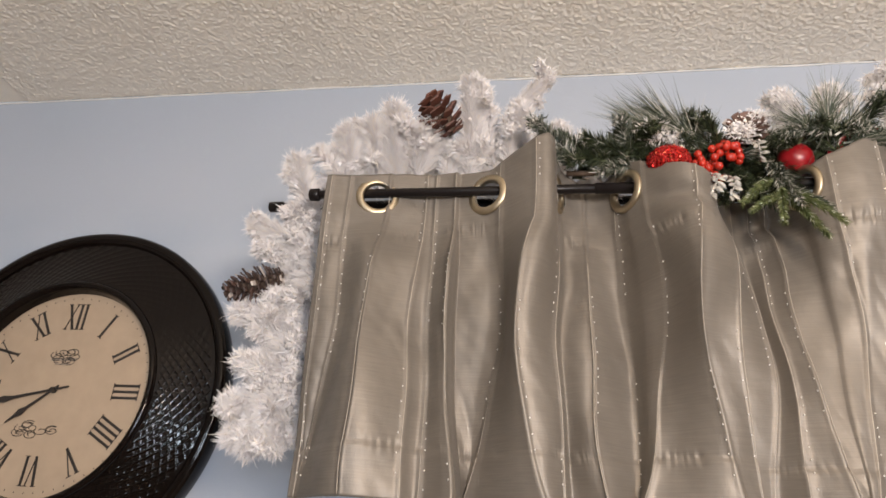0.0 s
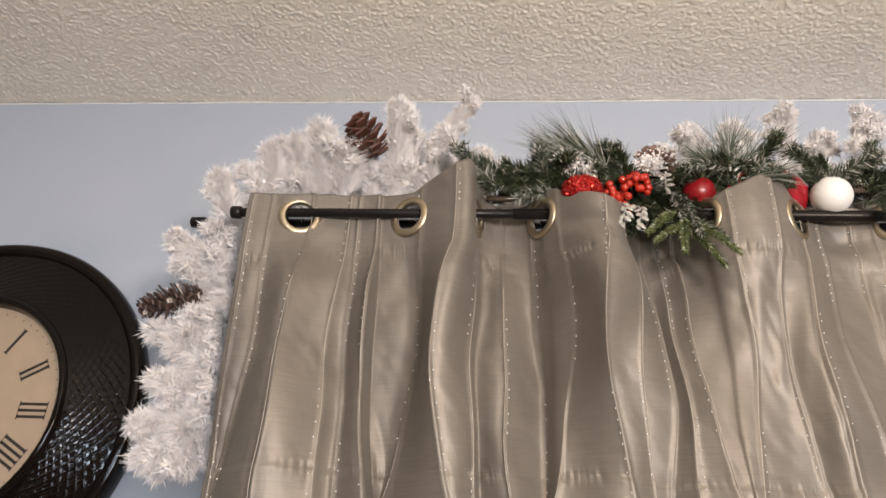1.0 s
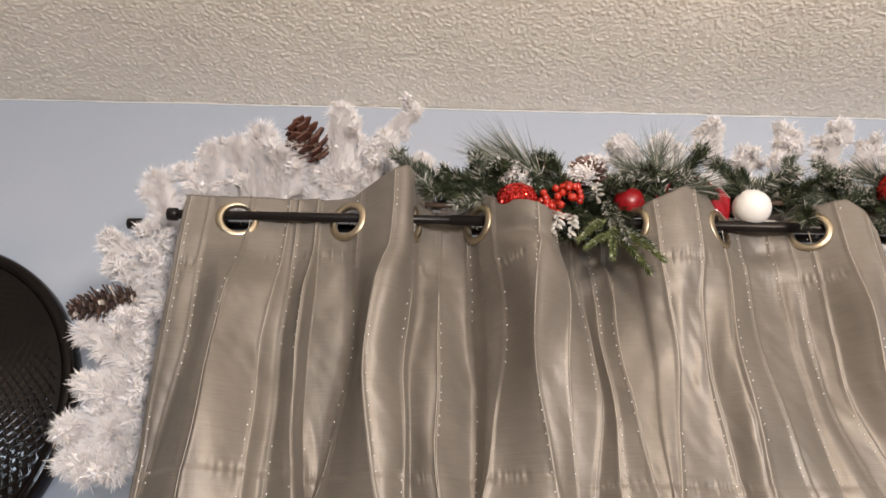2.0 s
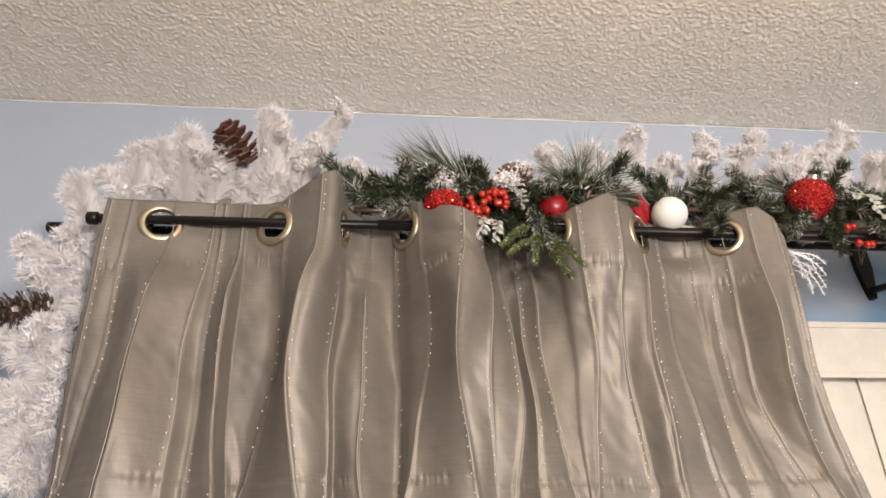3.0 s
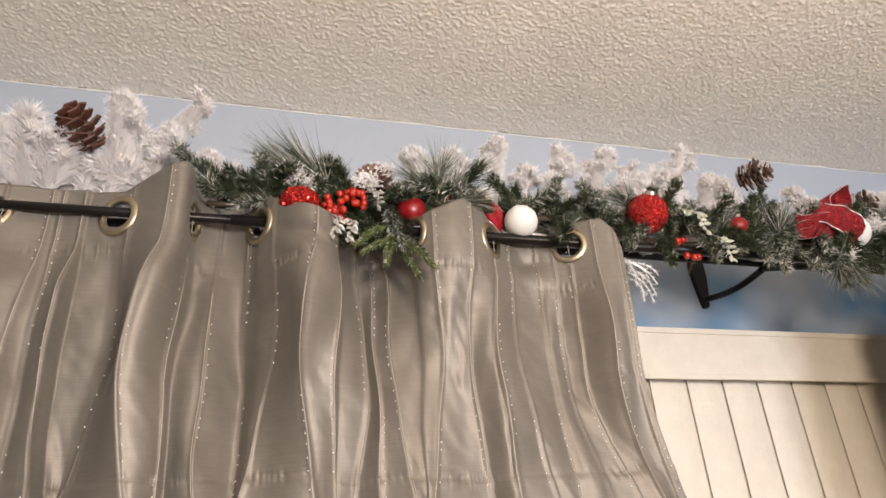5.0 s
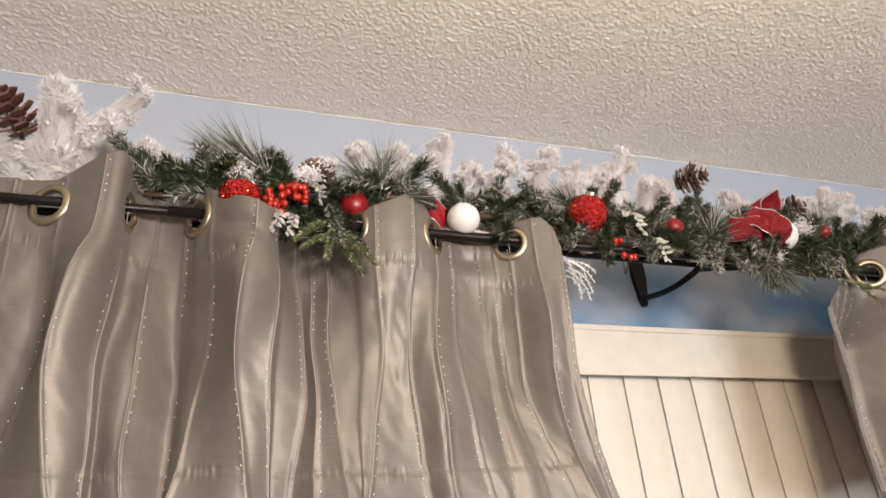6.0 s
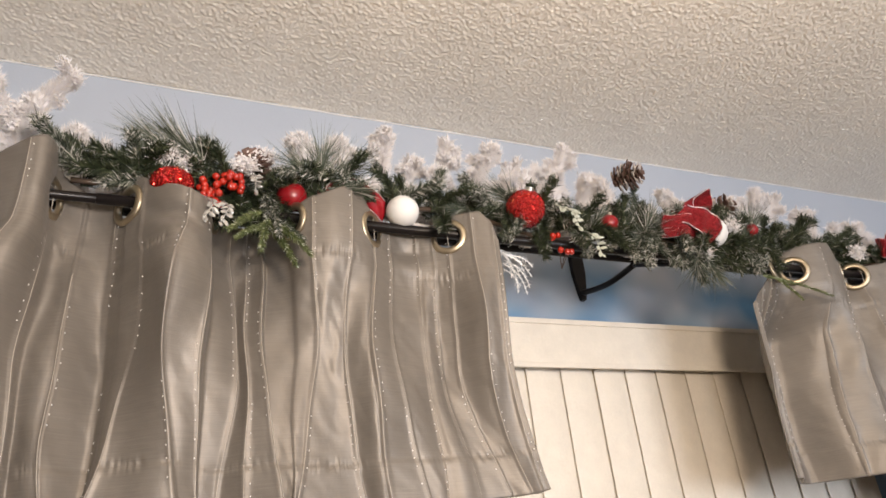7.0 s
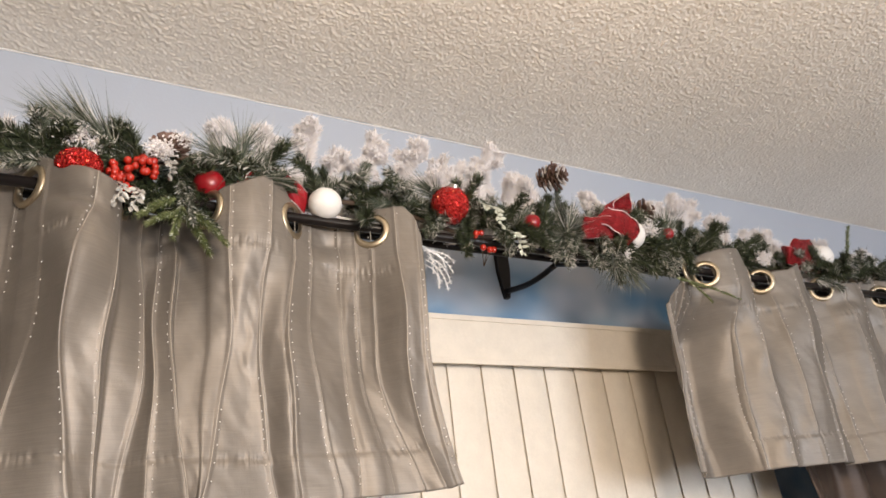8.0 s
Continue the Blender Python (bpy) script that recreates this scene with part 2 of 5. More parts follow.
def ceiling():
    """A sprayed ceiling: worm-like blobs in relief near the decorated wall, plain further back."""
    r = np.random.RandomState(5)
    step = 0.0022
    xs, ys = np.arange(-1.30, 2.70, step), np.arange(-0.80, 0.0001, step)
    X, Y = np.meshgrid(xs, ys, indexing="ij")

    def value_noise(cell, seed):
        rr = np.random.RandomState(seed)
        gx, gy = (X + 2) / cell[0], (Y + 2) / cell[1]
        lat = rr.rand(int(gx.max()) + 3, int(gy.max()) + 3)
        i, j = gx.astype(int), gy.astype(int)
        u, v = gx - i, gy - j
        u, v = u * u * (3 - 2 * u), v * v * (3 - 2 * v)
        return (lat[i, j] * (1 - u) + lat[i + 1, j] * u) * (1 - v) + (lat[i, j + 1] * (1 - u) + lat[i + 1, j + 1] * u) * v

    h = np.zeros_like(X)
    for cell, share, low, high, seed in ((0.0058, 0.72, 0.0016, 0.0028, 1), (0.0046, 0.5, 0.0012, 0.0019, 2)):
        rr = np.random.RandomState(seed)
        gx, gy = ((X + 2) / cell).astype(int), ((Y + 2) / cell).astype(int)
        shape = (gx.max() + 3, gy.max() + 3)
        jx, jy, rad, on, tall = rr.rand(*shape), rr.rand(*shape), rr.uniform(low, high, shape), rr.rand(*shape) < share, rr.uniform(0.5, 1, shape)
        sx, sy = rr.uniform(0.7, 1.5, shape), rr.uniform(0.7, 1.3, shape)
        for da in (-1, 0, 1):
            for db in (-1, 0, 1):
                i, j = gx + da, gy + db
                q = ((X + 2 - (i + jx[i, j]) * cell) / (rad[i, j] * sx[i, j])) ** 2 + ((Y + 2 - (j + jy[i, j]) * cell) / (rad[i, j] * sy[i, j])) ** 2
                h = np.maximum(h, on[i, j] * tall[i, j] * (rad[i, j] / 0.0032) * np.clip(1.3 - q, 0, 1) ** 0.7)
    Z = CEIL - 0.0030 * h + 0.0015 * value_noise((0.3, 0.3), 6) - 0.0006 * value_noise((0.02, 0.02), 7)
    nx, ny = X.shape
    verts = np.stack([X, Y, Z], -1).reshape(-1, 3)
    idx = np.arange(nx * ny).reshape(nx, ny)
    # relief where the walk looks up; a plain sheet just above closes the rest
    near = Y[:-1, :-1] > -0.36 - 0.40 * np.clip(X[:-1, :-1] + 0.1, 0, 1.1)
    quads = np.stack([idx[:-1, :-1], idx[:-1, 1:], idx[1:, 1:], idx[1:, :-1]], -1)[near]
    extra = np.array([[ROOM_X0, ROOM_Y0, CEIL + 0.003], [ROOM_X1, ROOM_Y0, CEIL + 0.003], [ROOM_X1, 0, CEIL + 0.003], [ROOM_X0, 0, CEIL + 0.003]])
    n = len(verts)
    faces = quads.tolist() + [[n + 3, n + 2, n + 1, n]]
    me = bpy.data.meshes.new("ceiling")
    me.from_pydata(np.concatenate([verts, extra]).tolist(), [], faces)
    me.materials.append(M_CEIL)
    me.shade_smooth()
    tagged(new("ceiling", me), "cream ceiling with sprayed popcorn texture", "ceiling", kind="structure")
    # slab above, so no sky leaks in
    tagged(part("ceiling_slab", box(bmesh.new(), ROOM_X0, ROOM_X1, ROOM_Y0, 0, CEIL + 0.02, CEIL + 0.1), M_PLAIN), "flat slab above the textured ceiling", "ceiling", kind="structure")


ceiling()
wob = wander(3, 8, 60, 9)
tx = np.linspace(ROOM_X0 + 0.01, ROOM_X1 - 0.01, 500)
v, f = tube(np.stack([tx, -0.001 + 0 * tx, CEIL - 0.003 + 0.0012 * wob(tx)], 1), 0.0018 + 0.0006 * wob(tx * 1.7 + 4), 6)
tagged(mesh("trim", v, f, M_TRIM), "thin white caulk line where wall meets ceiling", "trim", kind="structure")


def window(name, x0, x1, z0, z1, y0, y1, label):
    w = thing(name, label, "window", kind="structure", at=((x0 + x1) / 2, y0, z0))
    inv = Matrix.Translation(w.location).inverted()
    mid, t = (x0 + x1) / 2, 0.05
    for a, b, c, d in ((x0, x1, z0, z0 + t), (x0, x1, z1 - t, z1), (x0, x0 + t, z0 + t, z1 - t), (x1 - t, x1, z0 + t, z1 - t), (mid - t / 2, mid + t / 2, z0 + t, z1 - t)):
        o = part("window_frame", box(bmesh.new(), a, b, y0, y1, c, d, 0.004), M_FRAME, w)
        o.matrix_parent_inverse = inv
    for a, b in ((x0 + t, mid - t / 2), (mid + t / 2, x1 - t)):
        o = part("pane", box(bmesh.new(), a, b, (y0 + y1) / 2 - 0.003, (y0 + y1) / 2 + 0.003, z0 + t, z1 - t), M_GLASS, w)
        o.matrix_parent_inverse = inv
        o.visible_shadow = False
    return w


window("window_1", 0.1, 1.5, 0.75, 1.90, 0.06, 0.11, "white framed window behind closed vertical blinds")
window("window_2", 0.75, 2.25, 0.8, 1.8, ROOM_Y0 - 0.10, ROOM_Y0 - 0.05, "white framed window that lets daylight in")
window("window_3", -0.92, -0.38, 1.52, 2.04, ROOM_Y0 - 0.10, ROOM_Y0 - 0.05, "small white framed window with bluish daylight")

# ceiling lamp of the room, behind the camera
cl = thing("ceiling_lamp", "brushed metal ceiling lamp with a warm bulb", "lamp", at=(0.33, -1.60, CEIL))
bm = bmesh.new()
bmesh.ops.create_cone(bm, cap_ends=True, segments=32, radius1=0.07, radius2=0.06, depth=0.03, matrix=Matrix.Translation((0, 0, -0.018)))
part("canopy", bm, M_BRASS, cl, smooth=False)
bm = bmesh.new()
bmesh.ops.create_cone(bm, cap_ends=True, segments=16, radius1=0.012, radius2=0.012, depth=0.54, matrix=Matrix.Translation((0, 0, -0.30)))
part("stem", bm, M_BRASS, cl)

# ---------------------------------------------------------------- vertical blind
blind = thing("vertical_blind", "cream vertical blind with closed embossed vanes", "blind", at=(0.8, -0.09, 2.04))


def under(ob, parent):
    """Keep ob where it is built, as a part of parent."""
    ob.parent = parent
    ob.matrix_parent_inverse = Matrix.Translation(parent.location).inverted()
    return ob


under(part("valance", box(bmesh.new(), 0.0, 1.64, -0.118, -0.106, 1.942, 2.036, 0.002), M_VANE), blind)
for z0, z1 in ((2.027, 2.038), (1.939, 1.949)):
    under(part("lip", box(bmesh.new(), 0.0, 1.64, -0.122, -0.1182, z0, z1, 0.0015), M_VANE), blind)
under(part("headrail", box(bmesh.new(), 0.02, 1.62, -0.104, -0.062, 1.965, 2.03, 0.003), M_FRAME), blind)
for x0 in (0.0, 1.634):
    under(part("end_return", box(bmesh.new(), x0, x0 + 0.006, -0.1055, 0.0, 1.942, 2.036), M_VANE), blind)


def vane_mesh():
    w, n, z0, z1 = 0.089, 8, -1.55, 0.0
    verts, faces = [], []
    for side in (0, 1):
        for i in range(n + 1):
            u = i / n - 0.5
            y = -0.004 * math.cos(math.pi * u) + side * 0.0012
            verts += [(u * w, y, z0), (u * w, y, z1)]
    k = 2 * (n + 1)
    for i in range(n):
        a = 2 * i
        faces += [(a, a + 2, a + 3, a + 1), (k + a + 1, k + a + 3, k + a + 2, k + a), (a, k + a, k + a + 2, a + 2), (a + 1, a + 3, k + a + 3, k + a + 1)]
    faces += [(0, 1, k + 1, k), (2 * n + 1, 2 * n, k + 2 * n, k + 2 * n + 1)]
    me = bpy.data.meshes.new("slat")
    me.from_pydata(verts, [], faces)
    me.materials.append(M_VANE)
    return me


vane = vane_mesh()
PITCH = 0.0768
rr = random.Random(4)
for i in range(20):
    s = new("slat", vane)
    s.location = (0.773 + PITCH * (i - 9.5) + 0.004, -0.086, 1.958)
    s.rotation_euler = (0, radians(rr.uniform(-0.15, 0.15)), radians(5.2 + rr.uniform(-0.8, 0.8)))
    s.parent = blind
    s.matrix_parent_inverse = Matrix.Translation(blind.location).inverted()

# ---------------------------------------------------------------- curtain rods
ROD_Y, ROD_Z = -0.33, 2.088
rod = thing("curtain_rod", "black enamelled double curtain rod on wall brackets", "curtain rod", at=(0.8, ROD_Y, ROD_Z))


def bar(name, x0, x1, y, z, r, label=""):
    v, f = tube([(x0, y, z), (x0 + 0.001, y, z), (x1 - 0.001, y, z), (x1, y, z)], [r * 0.85, r, r, r * 0.85], 20)
    return under(mesh(name, v, f, M_ROD, None, label=label), rod)


bar("thin_tube", -0.425, 0.0, ROD_Y, ROD_Z, 0.0064)
bar("thick_tube", -0.045, 2.35, ROD_Y, ROD_Z, 0.0076)
REAR_Y, REAR_Z = -0.195, 2.146
bar("rear_tube", -0.545, 2.35, REAR_Y, REAR_Z, 0.007)
bar("end_cap", -0.557, -0.533, REAR_Y, REAR_Z, 0.0088)
bar("end_cap", -0.434, -0.42, ROD_Y, ROD_Z, 0.009)


def bracket(x):
    bm = bmesh.new()
    # wall plate with a tapered tongue
    prof = [(-0.016, 2.26), (0.016, 2.26), (0.016, 2.20), (0.009, 2.15), (0.005, 2.132), (-0.005, 2.132), (-0.009, 2.15), (-0.016, 2.20)]
    front = [bm.verts.new((x + a, -0.012, z)) for a, z in prof]
    back = [bm.verts.new((x + a, 0.0, z)) for a, z in prof]
    bm.faces.new(front)
    bm.faces.new(back[::-1])
    for i in range(len(prof)):
        k = (i + 1) % len(prof)
        bm.faces.new((front[i], back[i], back[k], front[k]))
    under(part("wall_plate", bm, M_ROD), rod)
    a = np.linspace(0, 1, 24)
    pts = np.stack([x + 0 * a, -0.008 + (REAR_Y + 0.008) * a, 2.150 - 0.014 * np.sin(a * math.pi) - 0.016 * a ** 2], 1)
    under(mesh("arm", *tube(pts, 0.0065, 10), M_ROD), rod)
    pts = np.stack([x + 0 * a, REAR_Y + (ROD_Y - REAR_Y) * a, 2.134 + (ROD_Z - 0.013 - 2.134) * a], 1)
    under(mesh("strut", *tube(pts, 0.005, 8), M_ROD), rod)
    for y, z, r in ((ROD_Y, ROD_Z, 0.0092), (REAR_Y, REAR_Z, 0.007)):
        t = np.linspace(-2.6, 0.6, 14)
        pts = np.stack([x + 0 * t, y + (r + 0.004) * np.sin(t), z + (r + 0.004) * -np.cos(t)], 1)
        v, f = tube(pts, 0.0045, 8)
        under(mesh("cradle", v, f, M_ROD), rod)


bracket(0.918)
bracket(2.25)
bracket(-0.40)

# ---------------------------------------------------------------- curtains
TURN = -1.0


def lerp_profile(pairs):
    xs, zs = zip(*pairs)
    return lambda x: np.interp(x, xs, zs)


def cloth(curtain, x0, x1, y0, crossings, first, amps, top, bottom, seed, seams, gather=2.015, hem=0.055, lean=None, mat=None, holes=True, skew=(), tones=(), shallow=(), wander_mid=(), wander_low=(), sags=(), peaks=(), returns=()):
    """A grommet curtain: weaves through the rod at each crossing and hangs in folds between its wavy seams.

    tones: how far each strip between two seams turns to the side; wander_mid, wander_low: how far each seam strays half way down and at the hem;
    shallow: the panels that lie nearly flat behind the rod; peaks: (panel, lag) of folds that swell late; sags: (x, depth) of soft cross folds under the top edge.
    """
    nu, nz = int((x1 - x0) / (0.0016 if holes else 0.006)), 130 if holes else 60
    bounds = np.asarray([2 * x0 - crossings[0] - 0.02, *crossings, 2 * x1 - crossings[-1] + 0.02])
    wa, wb, wc, wd = wander(seed, 8, 26), wander(seed + 1, 6, 13), wander(seed + 2, 9, 20), wander(seed + 3, 30, 70)
    lean = lean or (lambda s, d: 0 * s)
    skew = np.asarray(skew or [0.0] * len(amps))
    r = np.random.RandomState(seed + 9)
    base = [x0 - 0.02, *seams, x1 + 0.02] if len(seams) else list(np.arange(x0 - 0.05, x1 + 0.08, 0.05))
    settle = 0.62 if tones else 0.0
    if tones:
        # each strip between two seams leans to one side or the other; at a return the cloth folds back behind its seam
        knots, crest = base[:2], [0.0, 0.0]
        for i, tone in enumerate(tones):
            if i in returns:
                knots.append(base[i + 1] + 0.006)
                crest.append(0.12 * crest[-1])
            crest.append(0.93 * crest[-1] + TURN * tone * (base[i + 2] - knots[-1]))
            knots.append(base[i + 2])
        for x in base[len(tones) + 2:]:
            knots.append(x)
            crest.append(crest[-1])
    else:
        knots, crest = base, r.uniform(0.004, 0.011, len(base)) * np.where(np.arange(len(base)) % 2, 1, -1)
    knots, crest, base = np.asarray(knots), np.asarray(crest), np.asarray(base)
    puff, tilt = r.uniform(-0.003, 0.004, len(knots)), r.uniform(0, 6.28, len(knots))
    stray_mid, stray_low = [np.array([w[0], *w, w[-1]]) if len(w) else np.zeros(len(base)) for w in (wander_mid, wander_low)]
    power = np.full(len(bounds), 0.7)
    power[list(shallow)] = 1.0
    late = np.ones(len(bounds))
    for panel, lag in peaks:
        late[panel] = lag

    n1, n2, n3 = lattice_noise(seed + 20, 0.045, 0.17), lattice_noise(seed + 21, 0.024, 0.06), lattice_noise(seed + 22, 0.012, 0.022)
    n4 = lattice_noise(seed + 23, 0.030, 0.045)

    def surface(u, d):
        """u across the cloth, d: share of the drop from the top (0 to 1) -> place"""
        u, d = np.broadcast_arrays(np.asarray(u, float), np.asarray(d, float))
        zt, zb = top(u), bottom(u)
        z = zt + (zb - zt) * d
        drop = np.clip((2.06 - z) / 0.22, 0, 1)
        drop = drop * drop * (3 - 2 * drop)
        early = np.clip((2.055 - z) / 0.10, 0, 1)
        early = early * early * (3 - 2 * early)
        us = u + 0.008 * drop * wa(u)
        k = np.clip(np.searchsorted(bounds, us, side="right") - 1, 0, len(bounds) - 2)
        t = np.clip((us - bounds[k]) / (bounds[k + 1] - bounds[k]), 0, 1)
        amp = np.asarray(amps)[k] * np.where((k % 2 == 0), first, -first)
        wave = np.sin(np.pi * t ** late[k]) ** power[k]
        y = y0 - amp * wave * (1 - settle * drop) - drop * ((0.022 - 0.015 * settle) * wc(u * 1.4 + 0.10 * wb(z)) + 0.006)
        # the cloth swells between neighbouring seams
        j = np.clip(np.searchsorted(knots, u, side="right") - 1, 0, len(knots) - 2)
        q = np.clip((u - knots[j]) / (knots[j + 1] - knots[j]), 0, 1)
        slope = 0.35 * q + 0.65 * q * q * (3 - 2 * q)
        y = y - (crest[j] + (crest[j + 1] - crest[j]) * slope) * (0.12 + 0.88 * early) * (0.92 + 0.14 * np.sin(z * 9 + tilt[j // 3]))
        y = y - np.where(knots[j + 1] - knots[j] > 0.012, puff[j], 0) * np.sin(np.pi * q) * (0.35 + 0.65 * drop) * (0.75 + 0.5 * np.sin(z * 14 + tilt[j]))
        for zl, width in ((gather + 0.012 * wc(u * 0.7), 0.008), (bottom(u) + hem, 0.006)):
            pinch = np.clip(wd(u * 0.9 + 2) + 0.3, 0, 1.3)
            y = y + 0.0014 * np.exp(-((z - zl) / width) ** 2) * np.sin(u * 980 + 9 * wa(u * 9) + 60 * (z - zl)) * pinch
            y = y + 0.0014 * np.exp(-((z - zl) / 0.003) ** 2) * (0.4 + 0.6 * np.clip(pinch, 0, 1))
        y = y - 0.0015 * (z < bottom(u) + hem)
        # soft cross folds that hang from the top edge
        for c, depth in sags:
            arc = top(u) - 0.040 - 9.0 * (u - c) ** 2
            y = y + depth * np.exp(-((u - c) / 0.030) ** 2) * (np.exp(-((z - arc) / 0.012) ** 2) - 0.8 * np.exp(-((z - arc + 0.030) / 0.014) ** 2))
        # slack wrinkles, long ones down the cloth and short ones across
        y = y - (0.25 + 0.75 * drop) * 0.0045 * n1(u + 0.05 * z, z) - 0.0020 * early * n2(u - 0.2 * z, z) - 0.0006 * n3(u + 0.5 * z, z) - 0.0016 * np.maximum(n4(u + 0.35 * z, z), 0) ** 2
        down = np.clip((2.02 - z) / 0.28, 0, 1.15)
        side = np.interp(u, base, stray_mid) * 4 * down * (1 - down) + np.interp(u, base, stray_low) * down * (2 * down - 1) * np.where(down < 0.5, 0.5, 1.0)
        edge = np.clip((u - x0) / 0.03, 0, 1) * np.clip((x1 - u) / 0.03, 0, 1)
        sway = (0.0026 * np.sin(z * 23 + 47 * u + 2.2 * wb(u)) + 0.0012 * np.sin(z * 41 - 31 * u)) * (0.25 + 0.75 * drop) * (0.15 + 0.85 * edge)
        xo = u + side + sway + lean(u, d) + skew[k] * wave * (1 - 0.6 * drop)
        return np.stack([xo, y, z], -1)

    lines = list(seams)
    U, D = np.meshgrid(np.linspace(x0, x1, nu), np.linspace(0, 1, nz), indexing="ij")
    P = surface(U, D)
    for c in lines:
        P[..., 1] -= 0.0020 * np.exp(-(((U - c) / 0.0024) ** 2))
    idx = np.arange(nu * nz).reshape(nu, nz)
    keep = np.ones((nu - 1, nz - 1), bool)
    rings = []
    if holes:
        for c in crossings:
            lo, mid, hi = surface(c - 0.012, 0.1), surface(c, 0.1), surface(c + 0.012, 0.1)
            t = hi - lo
            t[2] = 0
            scale = np.linalg.norm(t) / 0.024
            t /= np.linalg.norm(t)
            centre = np.array([surface(c, 0.1)[0], y0, ROD_Z - 0.007])
            rings.append((centre + np.array([0, -0.0025, 0]), t))
            mx, mz = (U[:-1, :-1] + U[1:, 1:]) / 2, (P[:-1, :-1, 2] + P[1:, 1:, 2]) / 2
            keep &= ((mx - c) * scale) ** 2 + (mz - centre[2]) ** 2 > 0.0212 ** 2
    quads = np.stack([idx[:-1, :-1], idx[:-1, 1:], idx[1:, 1:], idx[1:, :-1]], -1)[keep]
    ob = mesh("cloth", P.reshape(-1, 3), quads.tolist(), mat or M_SATIN)
    under(ob, curtain)
    sol = ob.modifiers.new("thickness", "SOLIDIFY")
    sol.thickness, sol.offset = 0.0012, 0
    for c, t in rings:
        a = np.linspace(0, 2 * np.pi, 40, endpoint=False)
        face = np.array([t[1], -t[0], 0.0])
        prof = [(0.0190, 0.0030), (0.0196, -0.0026), (0.0212, -0.0040), (0.0240, -0.0038), (0.0284, -0.0026), (0.0296, -0.0002), (0.0284, 0.0024), (0.0212, 0.0036)]
        v = np.stack([c + rad * (np.cos(a)[:, None] * t + np.sin(a)[:, None] * np.array([0, 0, 1.0])) - dep * face for rad, dep in prof], 1).reshape(-1, 3)
        f = [(n * 8 + m, n * 8 + (m + 1) % 8, (n + 1) % 40 * 8 + (m + 1) % 8, (n + 1) % 40 * 8 + m) for n in range(40) for m in range(8)]
        under(mesh("grommet", v, f, M_BRASS, label="antique brass grommet"), curtain)
    # wavy pintuck cords, with runs of white stitches beside them
    base_v, base_f = tube([(0, 0, -0.0010), (0, 0, 0), (0, 0, 0.0010)], [0.0003, 0.0008, 0.0003], 5)
    stitches = []
    for c in lines:
        p = surface(c, np.linspace(0.005, 0.995, 130))
        p[:, 1] -= 0.0021
        v, f = tube(p, 0.0006, 5)
        under(mesh("cord", v, f, M_SEAM), curtain)
        q, run, off = 0.03, r.uniform(-1, 1), r.choice((-1, 1)) * 0.0035
        while q < 0.97:
            if math.sin(q * 9 + run * 3) + 0.5 * math.sin(q * 23 + run * 11) > -0.1:
                s = surface(np.clip(c + off, x0 + 0.002, x1 - 0.002), q)
                stitches.append((base_v + s + np.array([0, -0.0022, 0]), base_f))
            q += r.uniform(0.022, 0.052)
    if stitches:
        v, f = joined(stitches)
        under(tagged(mesh("stitches", v, f, M_BEAD), "tiny white stitches", kind="stuff"), curtain)
    return surface


left = thing("curtain_valance", "taupe satin grommet valance with wavy stitched pintucks", "curtain", "valances on the rod", at=(0.07, ROD_Y, ROD_Z))
top_l = lerp_profile(((-0.405, 2.108), (-0.345, 2.113), (-0.30, 2.121), (-0.25, 2.124), (-0.20, 2.120), (-0.182, 2.120), (-0.165, 2.130), (-0.125, 2.146), (-0.097, 2.147), (-0.088, 2.125), (-0.06, 2.112), (-0.020, 2.114), (-0.006, 2.126), (0.012, 2.111), (0.035, 2.091), (0.065, 2.080), (0.092, 2.078), (0.104, 2.080), (0.15, 2.086),
                      (0.19, 2.090), (0.208, 2.100), (0.222, 2.110), (0.250, 2.120), (0.270, 2.131), (0.303, 2.129), (0.316, 2.113), (0.335, 2.100), (0.40, 2.100), (0.435, 2.106), (0.455, 2.118), (0.495, 2.118), (0.510, 2.100), (0.520, 2.065)))
bot_l = lerp_profile(((-0.42, 1.690), (0.2, 1.686), (0.38, 1.688), (0.50, 1.694), (0.56, 1.708)))
